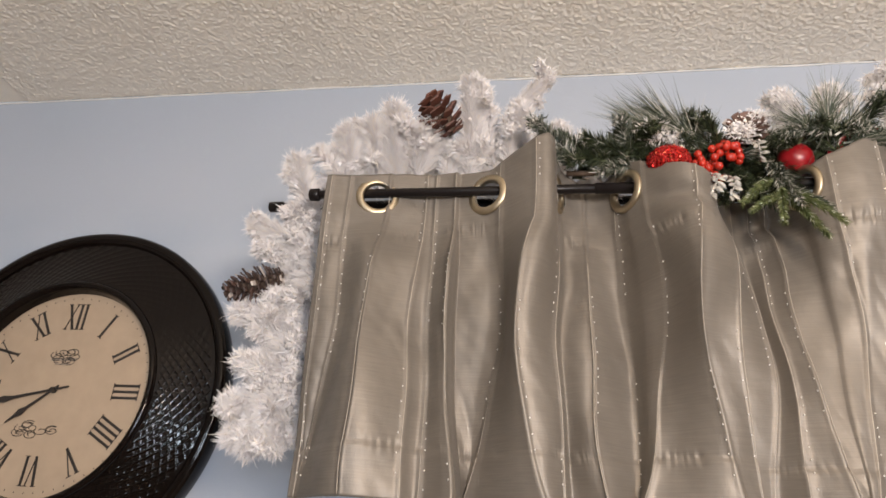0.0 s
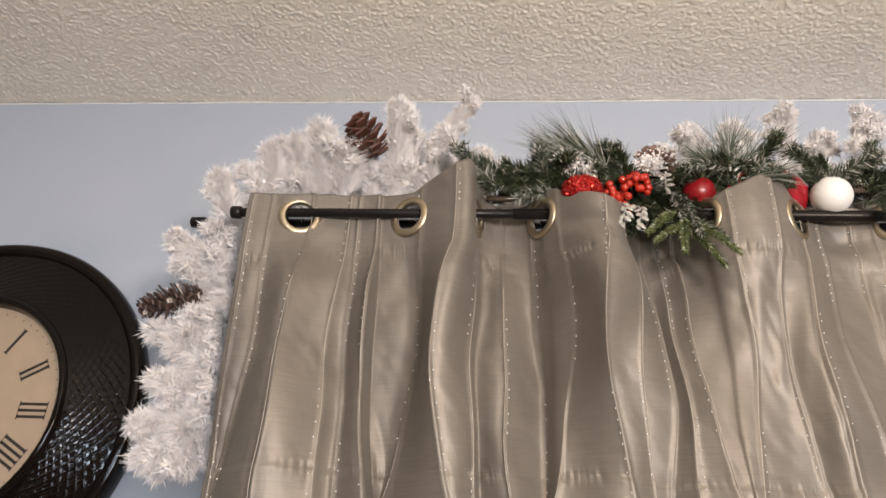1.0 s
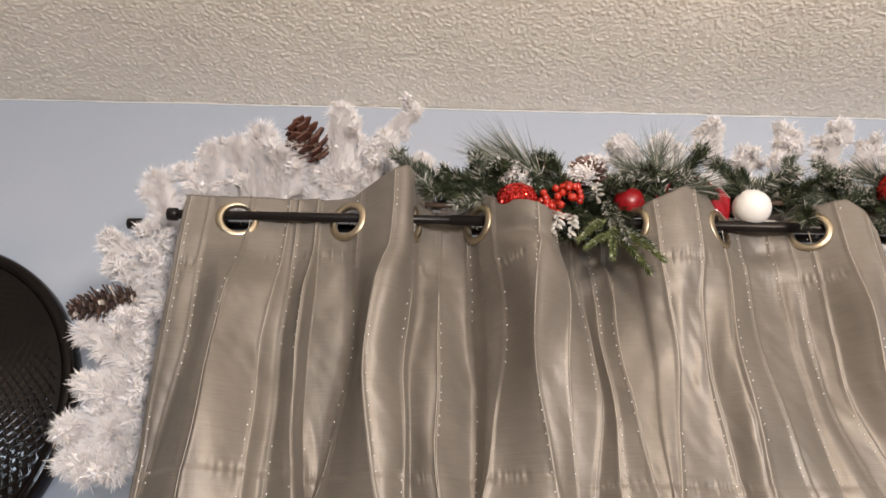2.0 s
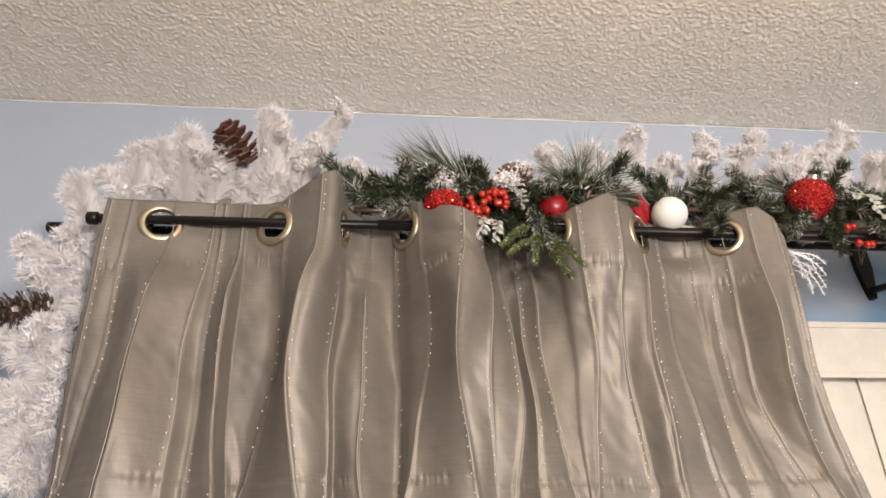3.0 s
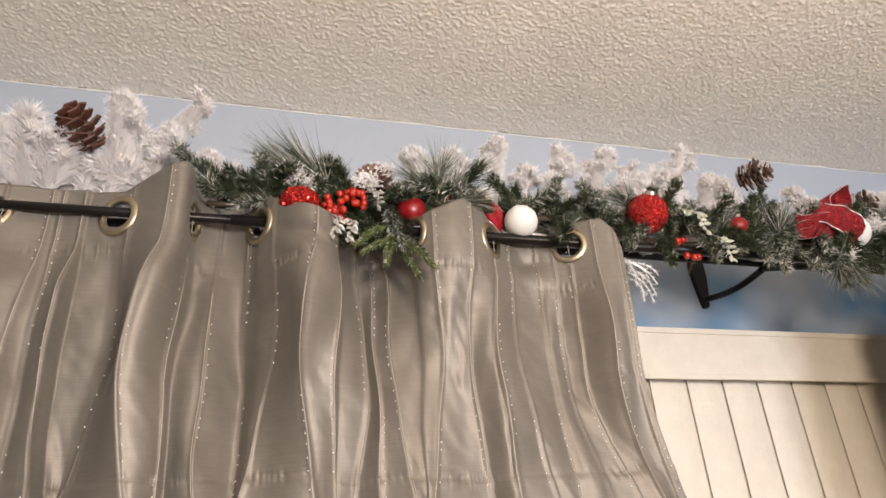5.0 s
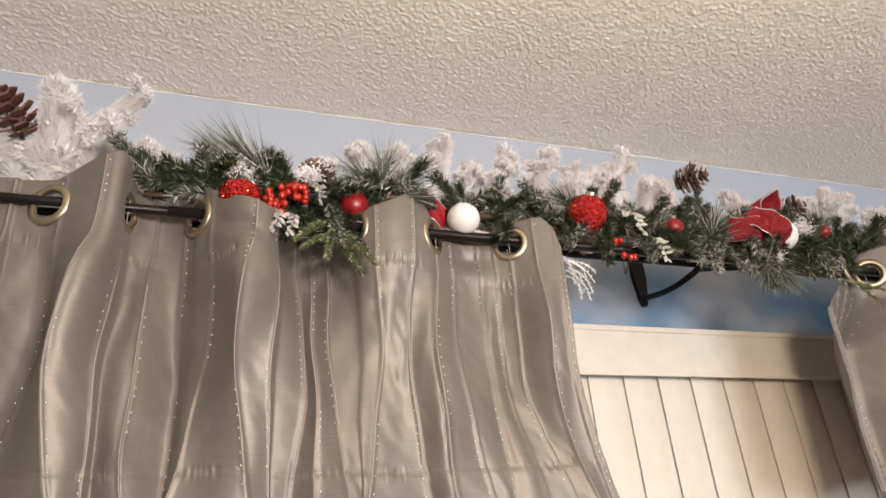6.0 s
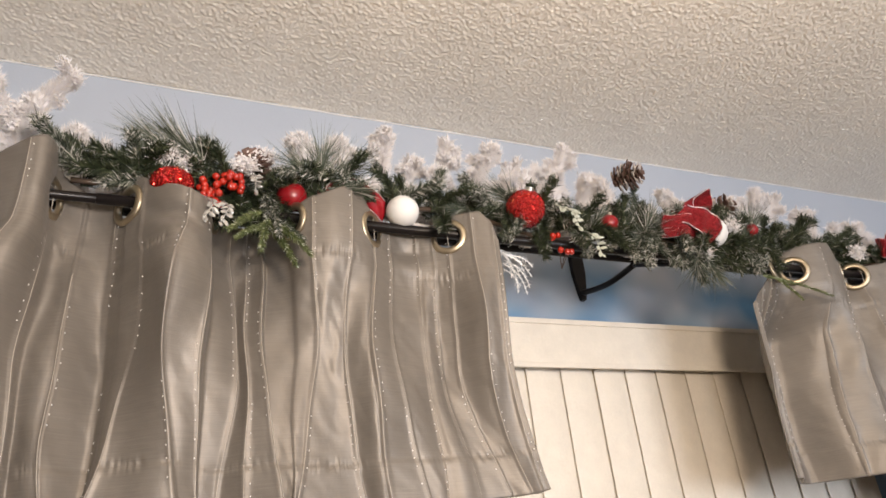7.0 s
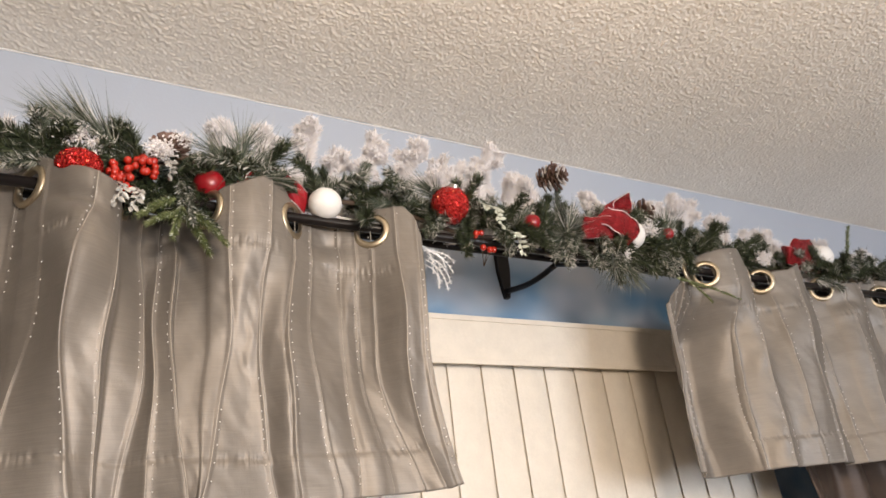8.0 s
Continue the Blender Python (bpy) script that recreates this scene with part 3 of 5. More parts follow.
cloth(left, -0.405, 0.520, ROD_Y, [-0.336, -0.184, -0.094, -0.006, 0.100, 0.207, 0.326, 0.450], 1,
      [0.020, 0.016, 0.046, 0.036, 0.056, 0.044, 0.036, 0.022, 0.034], top_l, bot_l, 11,
      [-0.398, -0.373, -0.320, -0.270, -0.257, -0.229, -0.172, -0.140, -0.093, -0.057, -0.020, 0.010, 0.061, 0.096, 0.128, 0.150, 0.170, 0.229, 0.284, 0.329, 0.358, 0.403, 0.427, 0.449, 0.482, 0.512],
      tones=[0.2, -1, 0.25, 0.5, -1, 0.3, -1, 0.2, -0.9, 0.5, -1, -0.6, 0.25, 0.3, -1, -0.8, 0.15, 0.2, -0.5, 0.3, 0.1, 0.3, -0.3, -0.6, 0.4], returns=(5, 8, 13, 16, 21),
      wander_mid=[0.004, 0.004, -0.004, -0.002, 0.006, 0.004, 0.006, -0.014, -0.002, -0.002, 0.006, 0.010, -0.012, -0.001, 0.010, -0.001, 0.0, 0.008, -0.008, -0.014, -0.006, 0, 0, 0.0, 0.0, 0.0],
      wander_low=[0.004, -0.012, -0.002, 0.004, 0.010, 0.016, -0.018, 0.010, 0.0, 0.004, 0.006, -0.014, 0.008, 0.0, 0.002, 0.002, 0.016, -0.008, 0.010, -0.004, 0.014, 0.004, 0.018, 0.032, 0.030, 0.026],
      shallow=(0, 1, 2, 7, 8), sags=((0.045, 0.007), (0.165, 0.008), (-0.30, 0.002), (0.39, 0.005)), skew=[0, 0, 0.021, 0, 0.006, 0, 0.004, 0, 0], peaks=((2, 1.3), (4, 1.4), (6, 0.9), (0, 0.8)))
right = thing("curtain_valance", "taupe satin grommet valance beside the window, corner folded", "curtain", "valances on the rod", at=(1.5, ROD_Y, ROD_Z))
top_r = lerp_profile(((1.03, 1.995), (1.075, 2.03), (1.14, 2.085), (1.18, 2.118), (1.197, 2.132), (1.262, 2.136), (1.276, 2.10), (1.30, 2.095), (1.40, 2.10), (1.47, 2.13), (1.52, 2.125), (1.56, 2.085), (1.66, 2.09), (1.70, 2.12), (1.80, 2.13), (1.85, 2.10), (2.05, 2.12)))
bot_r = lerp_profile(((1.03, 1.694), (2.05, 1.698)))
cloth(right, 1.03, 2.05, ROD_Y, [1.140, 1.190, 1.308, 1.360, 1.480, 1.570, 1.70, 1.806, 1.92], 1,
      [0.022, 0.012, 0.036, 0.016, 0.040, 0.018, 0.040, 0.022, 0.036, 0.02], top_r, bot_r, 41,
      [1.04, 1.085, 1.115, 1.155, 1.19, 1.24, 1.285, 1.315, 1.365, 1.41, 1.455, 1.505, 1.54, 1.60, 1.65, 1.70, 1.75, 1.80, 1.86, 1.92, 1.98],
      tones=[0.9, 0.9, 0.9, 0.5, -0.9, -0.9, 0.1, -0.4, -0.2, 0.1, 0.9, -0.5, -0.3, 0.3, -0.3, 0.8, -0.5, -0.3, 0.5, -0.4], shallow=(1, 3, 5, 7), sags=((1.34, 0.005), (1.60, 0.005), (1.74, 0.006)),
      lean=lambda x, d: -0.012 * d, skew=[0, 0, 0.008, 0, 0.012, 0, 0.01, 0, 0, 0])
drape = thing("drape", "long dark brown drape on the rear rod", "curtain", at=(1.7, REAR_Y, REAR_Z))
cloth(drape, 1.46, 2.15, REAR_Y, [1.52, 1.62, 1.72, 1.82, 1.92, 2.02], 1, [0.02] * 7, lerp_profile(((1.4, 2.17), (2.2, 2.17))), lerp_profile(((1.4, 0.05), (2.2, 0.05))), 71, [], gather=2.03, hem=0.08, mat=M_DRAPE, holes=False)

# ---------------------------------------------------------------- wall clock
CX, CZ = -0.970, 1.870
clock = thing("wall_clock", "large round wall clock, dark lattice rim and ivory dial", "clock", at=(CX, -0.001, CZ))


def lathe(name, profile, mat, relief=None, seg=256, label=""):
    """profile: (radius, depth towards the room)"""
    pr = np.asarray(profile, float)
    dist = np.r_[0, np.cumsum(np.hypot(*np.diff(pr, axis=0).T))]
    n = max(len(pr) * 2, int(dist[-1] / 0.0015)) if relief else len(pr)
    s = np.linspace(0, dist[-1], n) if relief else dist
    R, Dp = np.interp(s, dist, pr[:, 0]), np.interp(s, dist, pr[:, 1])
    A = np.linspace(0, 2 * np.pi, seg, endpoint=False)
    RR, AA = np.meshgrid(R, A, indexing="ij")
    DD = np.repeat(Dp[:, None], seg, 1)
    if relief:
        DD = DD + relief(RR, AA)
    V = np.stack([RR * np.sin(AA), -DD, RR * np.cos(AA)], -1).reshape(-1, 3)
    idx = np.arange(n * seg).reshape(n, seg)
    nxt = np.roll(idx, -1, 1)
    F = np.stack([idx[:-1], idx[1:], nxt[1:], nxt[:-1]], -1).reshape(-1, 4)
    return mesh(name, V, F.tolist(), mat, clock, label=label)


def lattice(R, A):
    a, b = A * 18 + np.log(R / 0.2) * 30, A * 18 - np.log(R / 0.2) * 30
    grid = np.maximum(np.abs(np.sin(a * 2)), np.abs(np.sin(b * 2)))
    edge = np.clip((R - 0.203) / 0.006, 0, 1) * np.clip((0.289 - R) / 0.006, 0, 1)
    return 0.0010 * np.clip((grid - 0.93) / 0.07, 0, 1) * edge


lathe("rim", [(0.312, 0.0), (0.315, 0.012), (0.315, 0.030), (0.311, 0.037), (0.303, 0.040), (0.296, 0.038), (0.292, 0.032)], M_CLOCK)
lathe("lattice_band", [(0.2925, 0.031), (0.27, 0.036), (0.245, 0.043), (0.22, 0.052), (0.2005, 0.060)], M_CLOCK, lattice, 900, "dark basket-weave lattice band")
lathe("inner_ring", [(0.201, 0.059), (0.199, 0.066), (0.194, 0.069), (0.189, 0.066), (0.185, 0.056), (0.182, 0.042)], M_CLOCK)
lathe("dial", [(0.184, 0.041), (0.12, 0.041), (0.0, 0.041)], M_DIAL, seg=96)
lathe("back_plate", [(0.312, 0.001), (0.0, 0.001)], M_CLOCK, seg=96)


def flat(quads, name, parent, mat, depth=0.0418, thick=0.0007):
    """Thin raised shapes on the dial; quads of (x, z)."""
    bm = bmesh.new()
    for q in quads:
        lo = [bm.verts.new((x, -depth, z)) for x, z in q]
        up = [bm.verts.new((x, -depth - thick, z)) for x, z in q]
        bm.faces.new(up)
        bm.faces.new(lo[::-1])
        for i in range(len(q)):
            k = (i + 1) % len(q)
            bm.faces.new((lo[i], lo[k], up[k], up[i]))
    return part(name, bm, mat, parent)


def stroke(xa, za, xb, zb, w):
    d = math.hypot(xb - xa, zb - za)
    nx, nz = -(zb - za) / d * w / 2, (xb - xa) / d * w / 2
    return [(xa + nx, za + nz), (xb + nx, zb + nz), (xb - nx, zb - nz), (xa - nx, za - nz)]


def roman(text, angle):
    h, quads, x = 0.024, [], 0.0
    widths = {"I": 0.0105, "V": 0.022, "X": 0.022}
    total = sum(widths[c] for c in text)
    x = -total / 2
    for c in text:
        w = widths[c]
        m, l, rgt = x + w / 2, x + 0.0035, x + w - 0.0035
        if c == "I":
            quads.append(stroke(m, -h, m, h, 0.0046))
            quads += [stroke(m - 0.0045, s * h, m + 0.0045, s * h, 0.0014) for s in (-1, 1)]
        elif c == "V":
            quads += [stroke(l, h, m, -h, 0.0048), stroke(rgt, h, m, -h, 0.0018)]
            quads += [stroke(p - 0.0045, h, p + 0.0045, h, 0.0014) for p in (l, rgt)]
        else:
            quads += [stroke(l, h, rgt, -h, 0.0048), stroke(rgt, h, l, -h, 0.0018)]
            quads += [stroke(p - 0.004, s * h, p + 0.004, s * h, 0.0014) for p in (l, rgt) for s in (-1, 1)]
        x += w
    c, s = math.cos(angle), math.sin(angle)
    out = [[(px * c + (pz + 0.137) * s, -px * s + (pz + 0.137) * c) for px, pz in q] for q in quads]
    flat(out, "numeral", clock, M_INK, 0.0414)


for k, text in enumerate(("XII", "I", "II", "III", "IIII", "V", "VI", "VII", "VIII", "IX", "X", "XI")):
    roman(text, k * math.pi / 6)
ticks = []
for k in range(60):
    a = k * math.pi / 30
    ticks.append(stroke(0.171 * math.sin(a), 0.171 * math.cos(a), 0.1735 * math.sin(a), 0.1735 * math.cos(a), 0.0016))
flat(ticks, "minute_marks", clock, M_INK, 0.0414, 0.0003)


def hand(angle, length, tail, name, mat):
    c, s = math.cos(angle), math.sin(angle)
    shape = [(-0.0016, -tail), (0.0016, -tail), (0.0026, length * 0.55), (0.0062, length * 0.68), (0.0028, length * 0.80), (0.0006, length), (-0.0006, length), (-0.0028, length * 0.80), (-0.0062, length * 0.68), (-0.0026, length * 0.55)]
    flat([[(x * c + z * s, -x * s + z * c) for x, z in shape]], name, clock, mat, 0.046, 0.0012)


hand(radians(231), 0.095, 0.012, "hour_hand", M_INK)
hand(radians(258), 0.135, 0.030, "minute_hand", M_INK)
bm = bmesh.new()
bmesh.ops.create_cone(bm, cap_ends=True, segments=24, radius1=0.006, radius2=0.004, depth=0.008, matrix=Matrix.Translation((0, -0.0465, 0)) @ Matrix.Rotation(radians(90), 4, "X"))
part("hub", bm, M_INK, clock)


def flourish(x0, z0, w, seed, rows):
    r = random.Random(seed)
    chunks = []
    for k in range(rows):
        t = np.linspace(0, 1, 24)
        cx, cz = x0 + r.uniform(-w, w), z0 + r.uniform(-0.010, 0.010)
        ph, tw = r.uniform(0, 6), r.uniform(4, 9)
        rad = 0.011 * (1 - 0.7 * t)
        pts = np.stack([cx + rad * np.cos(ph + tw * t) * 1.3, -0.0418 + 0 * t, cz + rad * np.sin(ph + tw * t) * 0.7], 1)
        chunks.append(tube(pts, 0.0006, 4))
    return mesh("scroll_ornament", *joined(chunks), M_INK, clock, label="fine printed scroll ornament")


flourish(0.0, 0.062, 0.030, 3, 9)
flat([stroke(-0.026, 0.056, 0.026, 0.056, 0.006), stroke(-0.016, 0.047, 0.016, 0.047, 0.003)], "printed_bars", clock, material("faded_print", (0.30, 0.24, 0.19), 0.6, spots=0.2, scale=80), 0.0412, 0.0002)
flourish(-0.012, -0.070, 0.034, 8, 10)

# ---------------------------------------------------------------- garlands


def island_material(name, stops, rough=0.6, **more):
    """Each needle or flake takes one colour of the ramp at random."""
    m = material(name, stops[0][1], rough, **more)
    nt = m.node_tree
    geo, ramp = nt.nodes.new("ShaderNodeNewGeometry"), nt.nodes.new("ShaderNodeValToRGB")
    ramp.color_ramp.interpolation = "CONSTANT"
    e = ramp.color_ramp.elements
    while len(e) < len(stops):
        e.new(0.5)
    for k, (p, c) in enumerate(stops):
        e[k].position, e[k].color = p, (*c, 1)
    nt.links.new(geo.outputs["Random Per Island"], ramp.inputs[0])
    nt.links.new(ramp.outputs[0], nt.nodes["Principled BSDF"].inputs["Base Color"])
    return m


M_WHITE = island_material("white_flocked_needles", [(0.0, (0.78, 0.77, 0.78)), (0.35, (0.80, 0.77, 0.76)), (0.7, (0.72, 0.69, 0.71)), (0.9, (0.80, 0.75, 0.70))], 0.7, Subsurface_Weight=0.0)
M_FIR = island_material("green_fir_needles", [(0.0, (0.012, 0.018, 0.009)), (0.3, (0.022, 0.032, 0.014)), (0.6, (0.040, 0.054, 0.024)), (0.84, (0.10, 0.115, 0.06)), (0.95, (0.42, 0.41, 0.37))], 0.5)
M_FROST = island_material("frosted_fir_needles", [(0.0, (0.020, 0.030, 0.017)), (0.3, (0.050, 0.064, 0.04)), (0.55, (0.20, 0.21, 0.17)), (0.78, (0.55, 0.54, 0.51))], 0.55)
M_PINE = island_material("long_pine_needles", [(0.0, (0.045, 0.06, 0.04)), (0.35, (0.08, 0.10, 0.07)), (0.65, (0.17, 0.18, 0.14)), (0.85, (0.42, 0.41, 0.37))], 0.5)
M_LIGHTFIR = island_material("light_green_needles", [(0.0, (0.075, 0.100, 0.035)), (0.4, (0.13, 0.155, 0.06)), (0.75, (0.22, 0.245, 0.12)), (0.93, (0.6, 0.62, 0.55))], 0.5)
M_SILVER = island_material("silver_glitter", [(0.0, (0.34, 0.34, 0.31)), (0.5, (0.50, 0.50, 0.48)), (0.8, (0.22, 0.24, 0.20))], 0.25, metal=0.6)
M_BARK = material("brown_stem", (0.07, 0.045, 0.03), 0.8, spots=0.3, scale=60)
M_CONE = material("brown_cone_scales", (0.095, 0.034, 0.022), 0.6, spots=0.4, scale=70, bump=0.3, bump_scale=300)
M_CONESNOW = island_material("snowy_cone_scales", [(0.0, (0.10, 0.055, 0.042)), (0.48, (0.52, 0.48, 0.46)), (0.76, (0.15, 0.085, 0.065))], 0.6)
M_CONEDARK = island_material("dark_frosted_scales", [(0.0, (0.05, 0.03, 0.025)), (0.6, (0.09, 0.05, 0.04)), (0.85, (0.5, 0.45, 0.42))], 0.6)
M_RED = material("red_satin_ball", (0.22, 0.006, 0.010), 0.32, spots=0.15, scale=30)
M_BERRY = material("orange_red_berry", (0.36, 0.018, 0.008), 0.25, spots=0.15, scale=90, Coat_Weight=0.4)
M_WBALL = material("white_matte_ball", (0.72, 0.71, 0.69), 0.6, spots=0.03, scale=40, bump=0.15, bump_scale=200)
M_RIBBON = material("red_ribbon", (0.30, 0.006, 0.014), 0.32, spots=0.25, scale=90, bump=0.3, bump_scale=400)
M_RIBEDGE = material("silver_ribbon_edge", (0.75, 0.72, 0.70), 0.3, 0.7)
M_CAP = material("ornament_cap", (0.7, 0.68, 0.62), 0.3, 1.0, spots=0.1, scale=90)


def glitter(name, colour):
    m = material(name, colour, 0.24, 0.6)
    nt = m.node_tree
    b = nt.nodes["Principled BSDF"]
    co, vo, ramp = nt.nodes.new("ShaderNodeTexCoord"), nt.nodes.new("ShaderNodeTexVoronoi"), nt.nodes.new("ShaderNodeValToRGB")
    vo.inputs["Scale"].default_value = 420
    nt.links.new(co.outputs["Object"], vo.inputs["Vector"])
    e = ramp.color_ramp.elements
    e[0].color, e[1].color = (*[c * 0.45 for c in colour], 1), (*[min(1, c * 1.5 + 0.03) for c in colour], 1)
    nt.links.new(vo.outputs["Color"], ramp.inputs[0])
    nt.links.new(ramp.outputs[0], b.inputs["Base Color"])
    bp = nt.nodes.new("ShaderNodeBump")
    bp.inputs["Strength"].default_value, bp.inputs["Distance"].default_value = 0.9, 0.003
    nt.links.new(vo.outputs["Distance"], bp.inputs["Height"])
    nt.links.new(bp.outputs["Normal"], b.inputs["Normal"])
    return m


M_BOW = glitter("red_glitter_ribbon", (0.30, 0.004, 0.010))
M_GLITTER = glitter("red_glitter", (0.50, 0.012, 0.010))
M_FLAKE = island_material("red_glitter_flakes", [(0.0, (0.36, 0.010, 0.008)), (0.55, (0.6, 0.03, 0.018)), (0.9, (0.85, 0.25, 0.12))], 0.16, metal=0.9)


def spikes(base, way, length, width):
    """Thin three-sided needles at base, along way."""
    n = len(base)
    way = way / (np.linalg.norm(way, axis=1)[:, None] + 1e-9)
    ref = np.where(np.abs(way[:, 2:3]) < 0.8, np.array([[0, 0, 1.0]]), np.array([[1.0, 0, 0]]))
    a = np.cross(way, ref)
    a /= np.linalg.norm(a, axis=1)[:, None]
    b = np.cross(way, a)
    w = np.broadcast_to(np.asarray(width, float), (n,))[:, None]
    tip = base + way * np.broadcast_to(np.asarray(length, float), (n,))[:, None]
    c, q = -0.5, 0.866
    low = base + (tip - base) * 0.12
    v = np.stack([low + w * a, low + w * (c * a + q * b), low + w * (c * a - q * b), tip], 1).reshape(-1, 3)
    k = np.arange(n)[:, None] * 4
    f = np.concatenate([k + np.array([p]) for p in ([0, 1, 3], [1, 2, 3], [2, 0, 3])], 0)
    return v, f


lump = bmesh.new()
bmesh.ops.create_icosphere(lump, subdivisions=1, radius=1.0)
lump.verts.ensure_lookup_table()
LUMP_V, LUMP_F = np.array([tuple(p.co) for p in lump.verts]), np.array([[p.index for p in fc.verts] for fc in lump.faces])
lump.free()


def stem_curve(p0, p1, bend, n=24):
    t = np.linspace(0, 1, n)[:, None]
    p0, p1 = np.asarray(p0, float), np.asarray(p1, float)
    return p0 + (p1 - p0) * t + np.asarray(bend, float) * (np.sin(np.pi * t))


def brush(r, p0, p1, bend, count, length, open_, width, taper=0.35):
    """A bottle-brush branch: needles all round a stem, leaning forward; open_ 0 (closed) to 1 (square)."""
    c = stem_curve(p0, p1, bend, 40)
    t = np.sort(r.uniform(0.0, 1.0, count))
    base = np.stack([np.interp(t, np.linspace(0, 1, 40), c[:, k]) for k in range(3)], 1)
    tan = np.gradient(c, axis=0)
    tan /= np.linalg.norm(tan, axis=1)[:, None]
    tg = np.stack([np.interp(t, np.linspace(0, 1, 40), tan[:, k]) for k in range(3)], 1)
    rad = r.normal(size=(count, 3))
    rad -= (rad * tg).sum(1)[:, None] * tg
    rad /= np.linalg.norm(rad, axis=1)[:, None]
    o = np.clip(open_ + r.uniform(-0.18, 0.18, count), 0.05, 1)[:, None]
    way = rad * o + tg * (1.05 - o * 0.75)
    ln = length * r.uniform(0.65, 1.15, count) * (1 - taper * t)
    return spikes(base, way, ln, width), tube(c, np.linspace(0.0016, 0.0007, 40), 5)


def branch(parent, r, p0, p1, bend, count, length, open_, width, mat, taper=0.35, label="", tip=0.0, lumps=0):
    nee, stm = brush(r, p0, p1, bend, count, length, open_, width, taper)
    if lumps:
        # clots of flock along the outer half
        c = stem_curve(p0, p1, bend, 20)
        for _ in range(lumps):
            q = c[r.randint(9, 20)] + r.normal(size=3) * 0.008
            stm = joined([stm, (LUMP_V * r.uniform(0.0018, 0.0036) * r.uniform(0.6, 1.4, 3) + q, LUMP_F)])
    if tip:
        # a round tuft at the end
        k = int(count * 0.35)
        way = r.normal(size=(k, 3)) + 0.6 * (np.asarray(p1) - np.asarray(p0)) / np.linalg.norm(np.asarray(p1) - np.asarray(p0))
        nee = joined([nee, spikes(np.asarray(p1) + r.normal(size=(k, 3)) * 0.004, way, tip * r.uniform(0.6, 1.1, k), width)])
    return under(mesh("branch", *joined([nee, stm]), mat, None, smooth=False, label=label), parent)


white = thing("white_garland", "white flocked tinsel garland over the curtain rod", "garland", at=(0.8, -0.25, 2.12))
rw = np.random.RandomState(21)
tops = lerp_profile(((-0.5, 2.20), (-0.42, 2.235), (-0.34, 2.262), (-0.28, 2.25), (-0.21, 2.317), (-0.16, 2.27), (-0.12, 2.325), (-0.06, 2.23), (0.05, 2.22), (0.15, 2.23), (0.244, 2.288), (0.31, 2.25), (0.39, 2.30), (0.44, 2.26), (0.49, 2.30),
                     (0.58, 2.305), (0.66, 2.26), (0.74, 2.345), (0.82, 2.36), (0.9, 2.29), (1.0, 2.24), (1.12, 2.285), (1.2, 2.26), (1.27, 2.315), (1.36, 2.25), (1.46, 2.268), (1.7, 2.25), (2.2, 2.24)))
# core rope of the garland
cx = np.linspace(-0.47, 2.2, 120)
rope = np.stack([cx, -0.262 + 0.012 * np.sin(cx * 14), 2.145 + 0.010 * np.sin(cx * 9 + 1)], 1)
under(mesh("wire", *tube(rope, 0.003, 6), M_WHITE), white)
x = -0.40
while x < 2.15:
    # low underlayer along the rope
    for lay in range(2):
        px = x + rw.uniform(-0.015, 0.015)
        y0 = rw.uniform(-0.275, -0.235)
        b0 = (px + rw.uniform(-0.03, 0.03), y0, 2.135 + rw.uniform(-0.01, 0.01))
        p1 = (px + rw.uniform(-0.05, 0.05), y0 + rw.uniform(-0.04, 0.05), rw.uniform(2.165, 2.165 + 0.70 * max(0.02, tops(px) - 2.165)))
        branch(white, rw, b0, p1, (rw.uniform(-0.012, 0.012), rw.uniform(-0.01, 0.01), 0), 480, 0.024, 0.85, 0.0012, M_WHITE, 0.1, tip=0.016, lumps=4)
    x += 0.034


def tuft(p0, p1, reach, r, twigs=4):
    """A flocked branch with a blunt, fluffy end and side twigs; more twigs make it airier."""
    p0, p1 = np.asarray(p0, float), np.asarray(p1, float)
    p0 = p0 + np.array([0, 0.012, 0])
    tip = p1 - (p1 - p0) / np.linalg.norm(p1 - p0) * reach * 0.7 + np.array([0, r.uniform(-0.015, 0.01), 0])
    long = np.linalg.norm(tip - p0)
    airy = twigs > 4
    branch(white, r, p0, tip, (r.uniform(-0.008, 0.008), 0, r.uniform(-0.004, 0.006)), int(520 + 10500 * long), reach * (1.05 if airy else 1.35), 0.8, 0.0012, M_WHITE, 0.1, tip=reach * (0.9 if airy else 1.1), lumps=6)
    for _ in range(twigs):
        a = p0 + (tip - p0) * r.uniform(0.1, 1.0)
        way = r.normal(size=3) * np.array([1.2, 0.8, 0.6]) + (tip - p0) / long * 0.7
        b = a + way / np.linalg.norm(way) * reach * r.uniform(0.9, 1.6)
        branch(white, r, a, b, (0, 0, 0.002), 300, reach * 0.8, 0.8, 0.0012, M_WHITE, 0.1, tip=reach * 0.7)


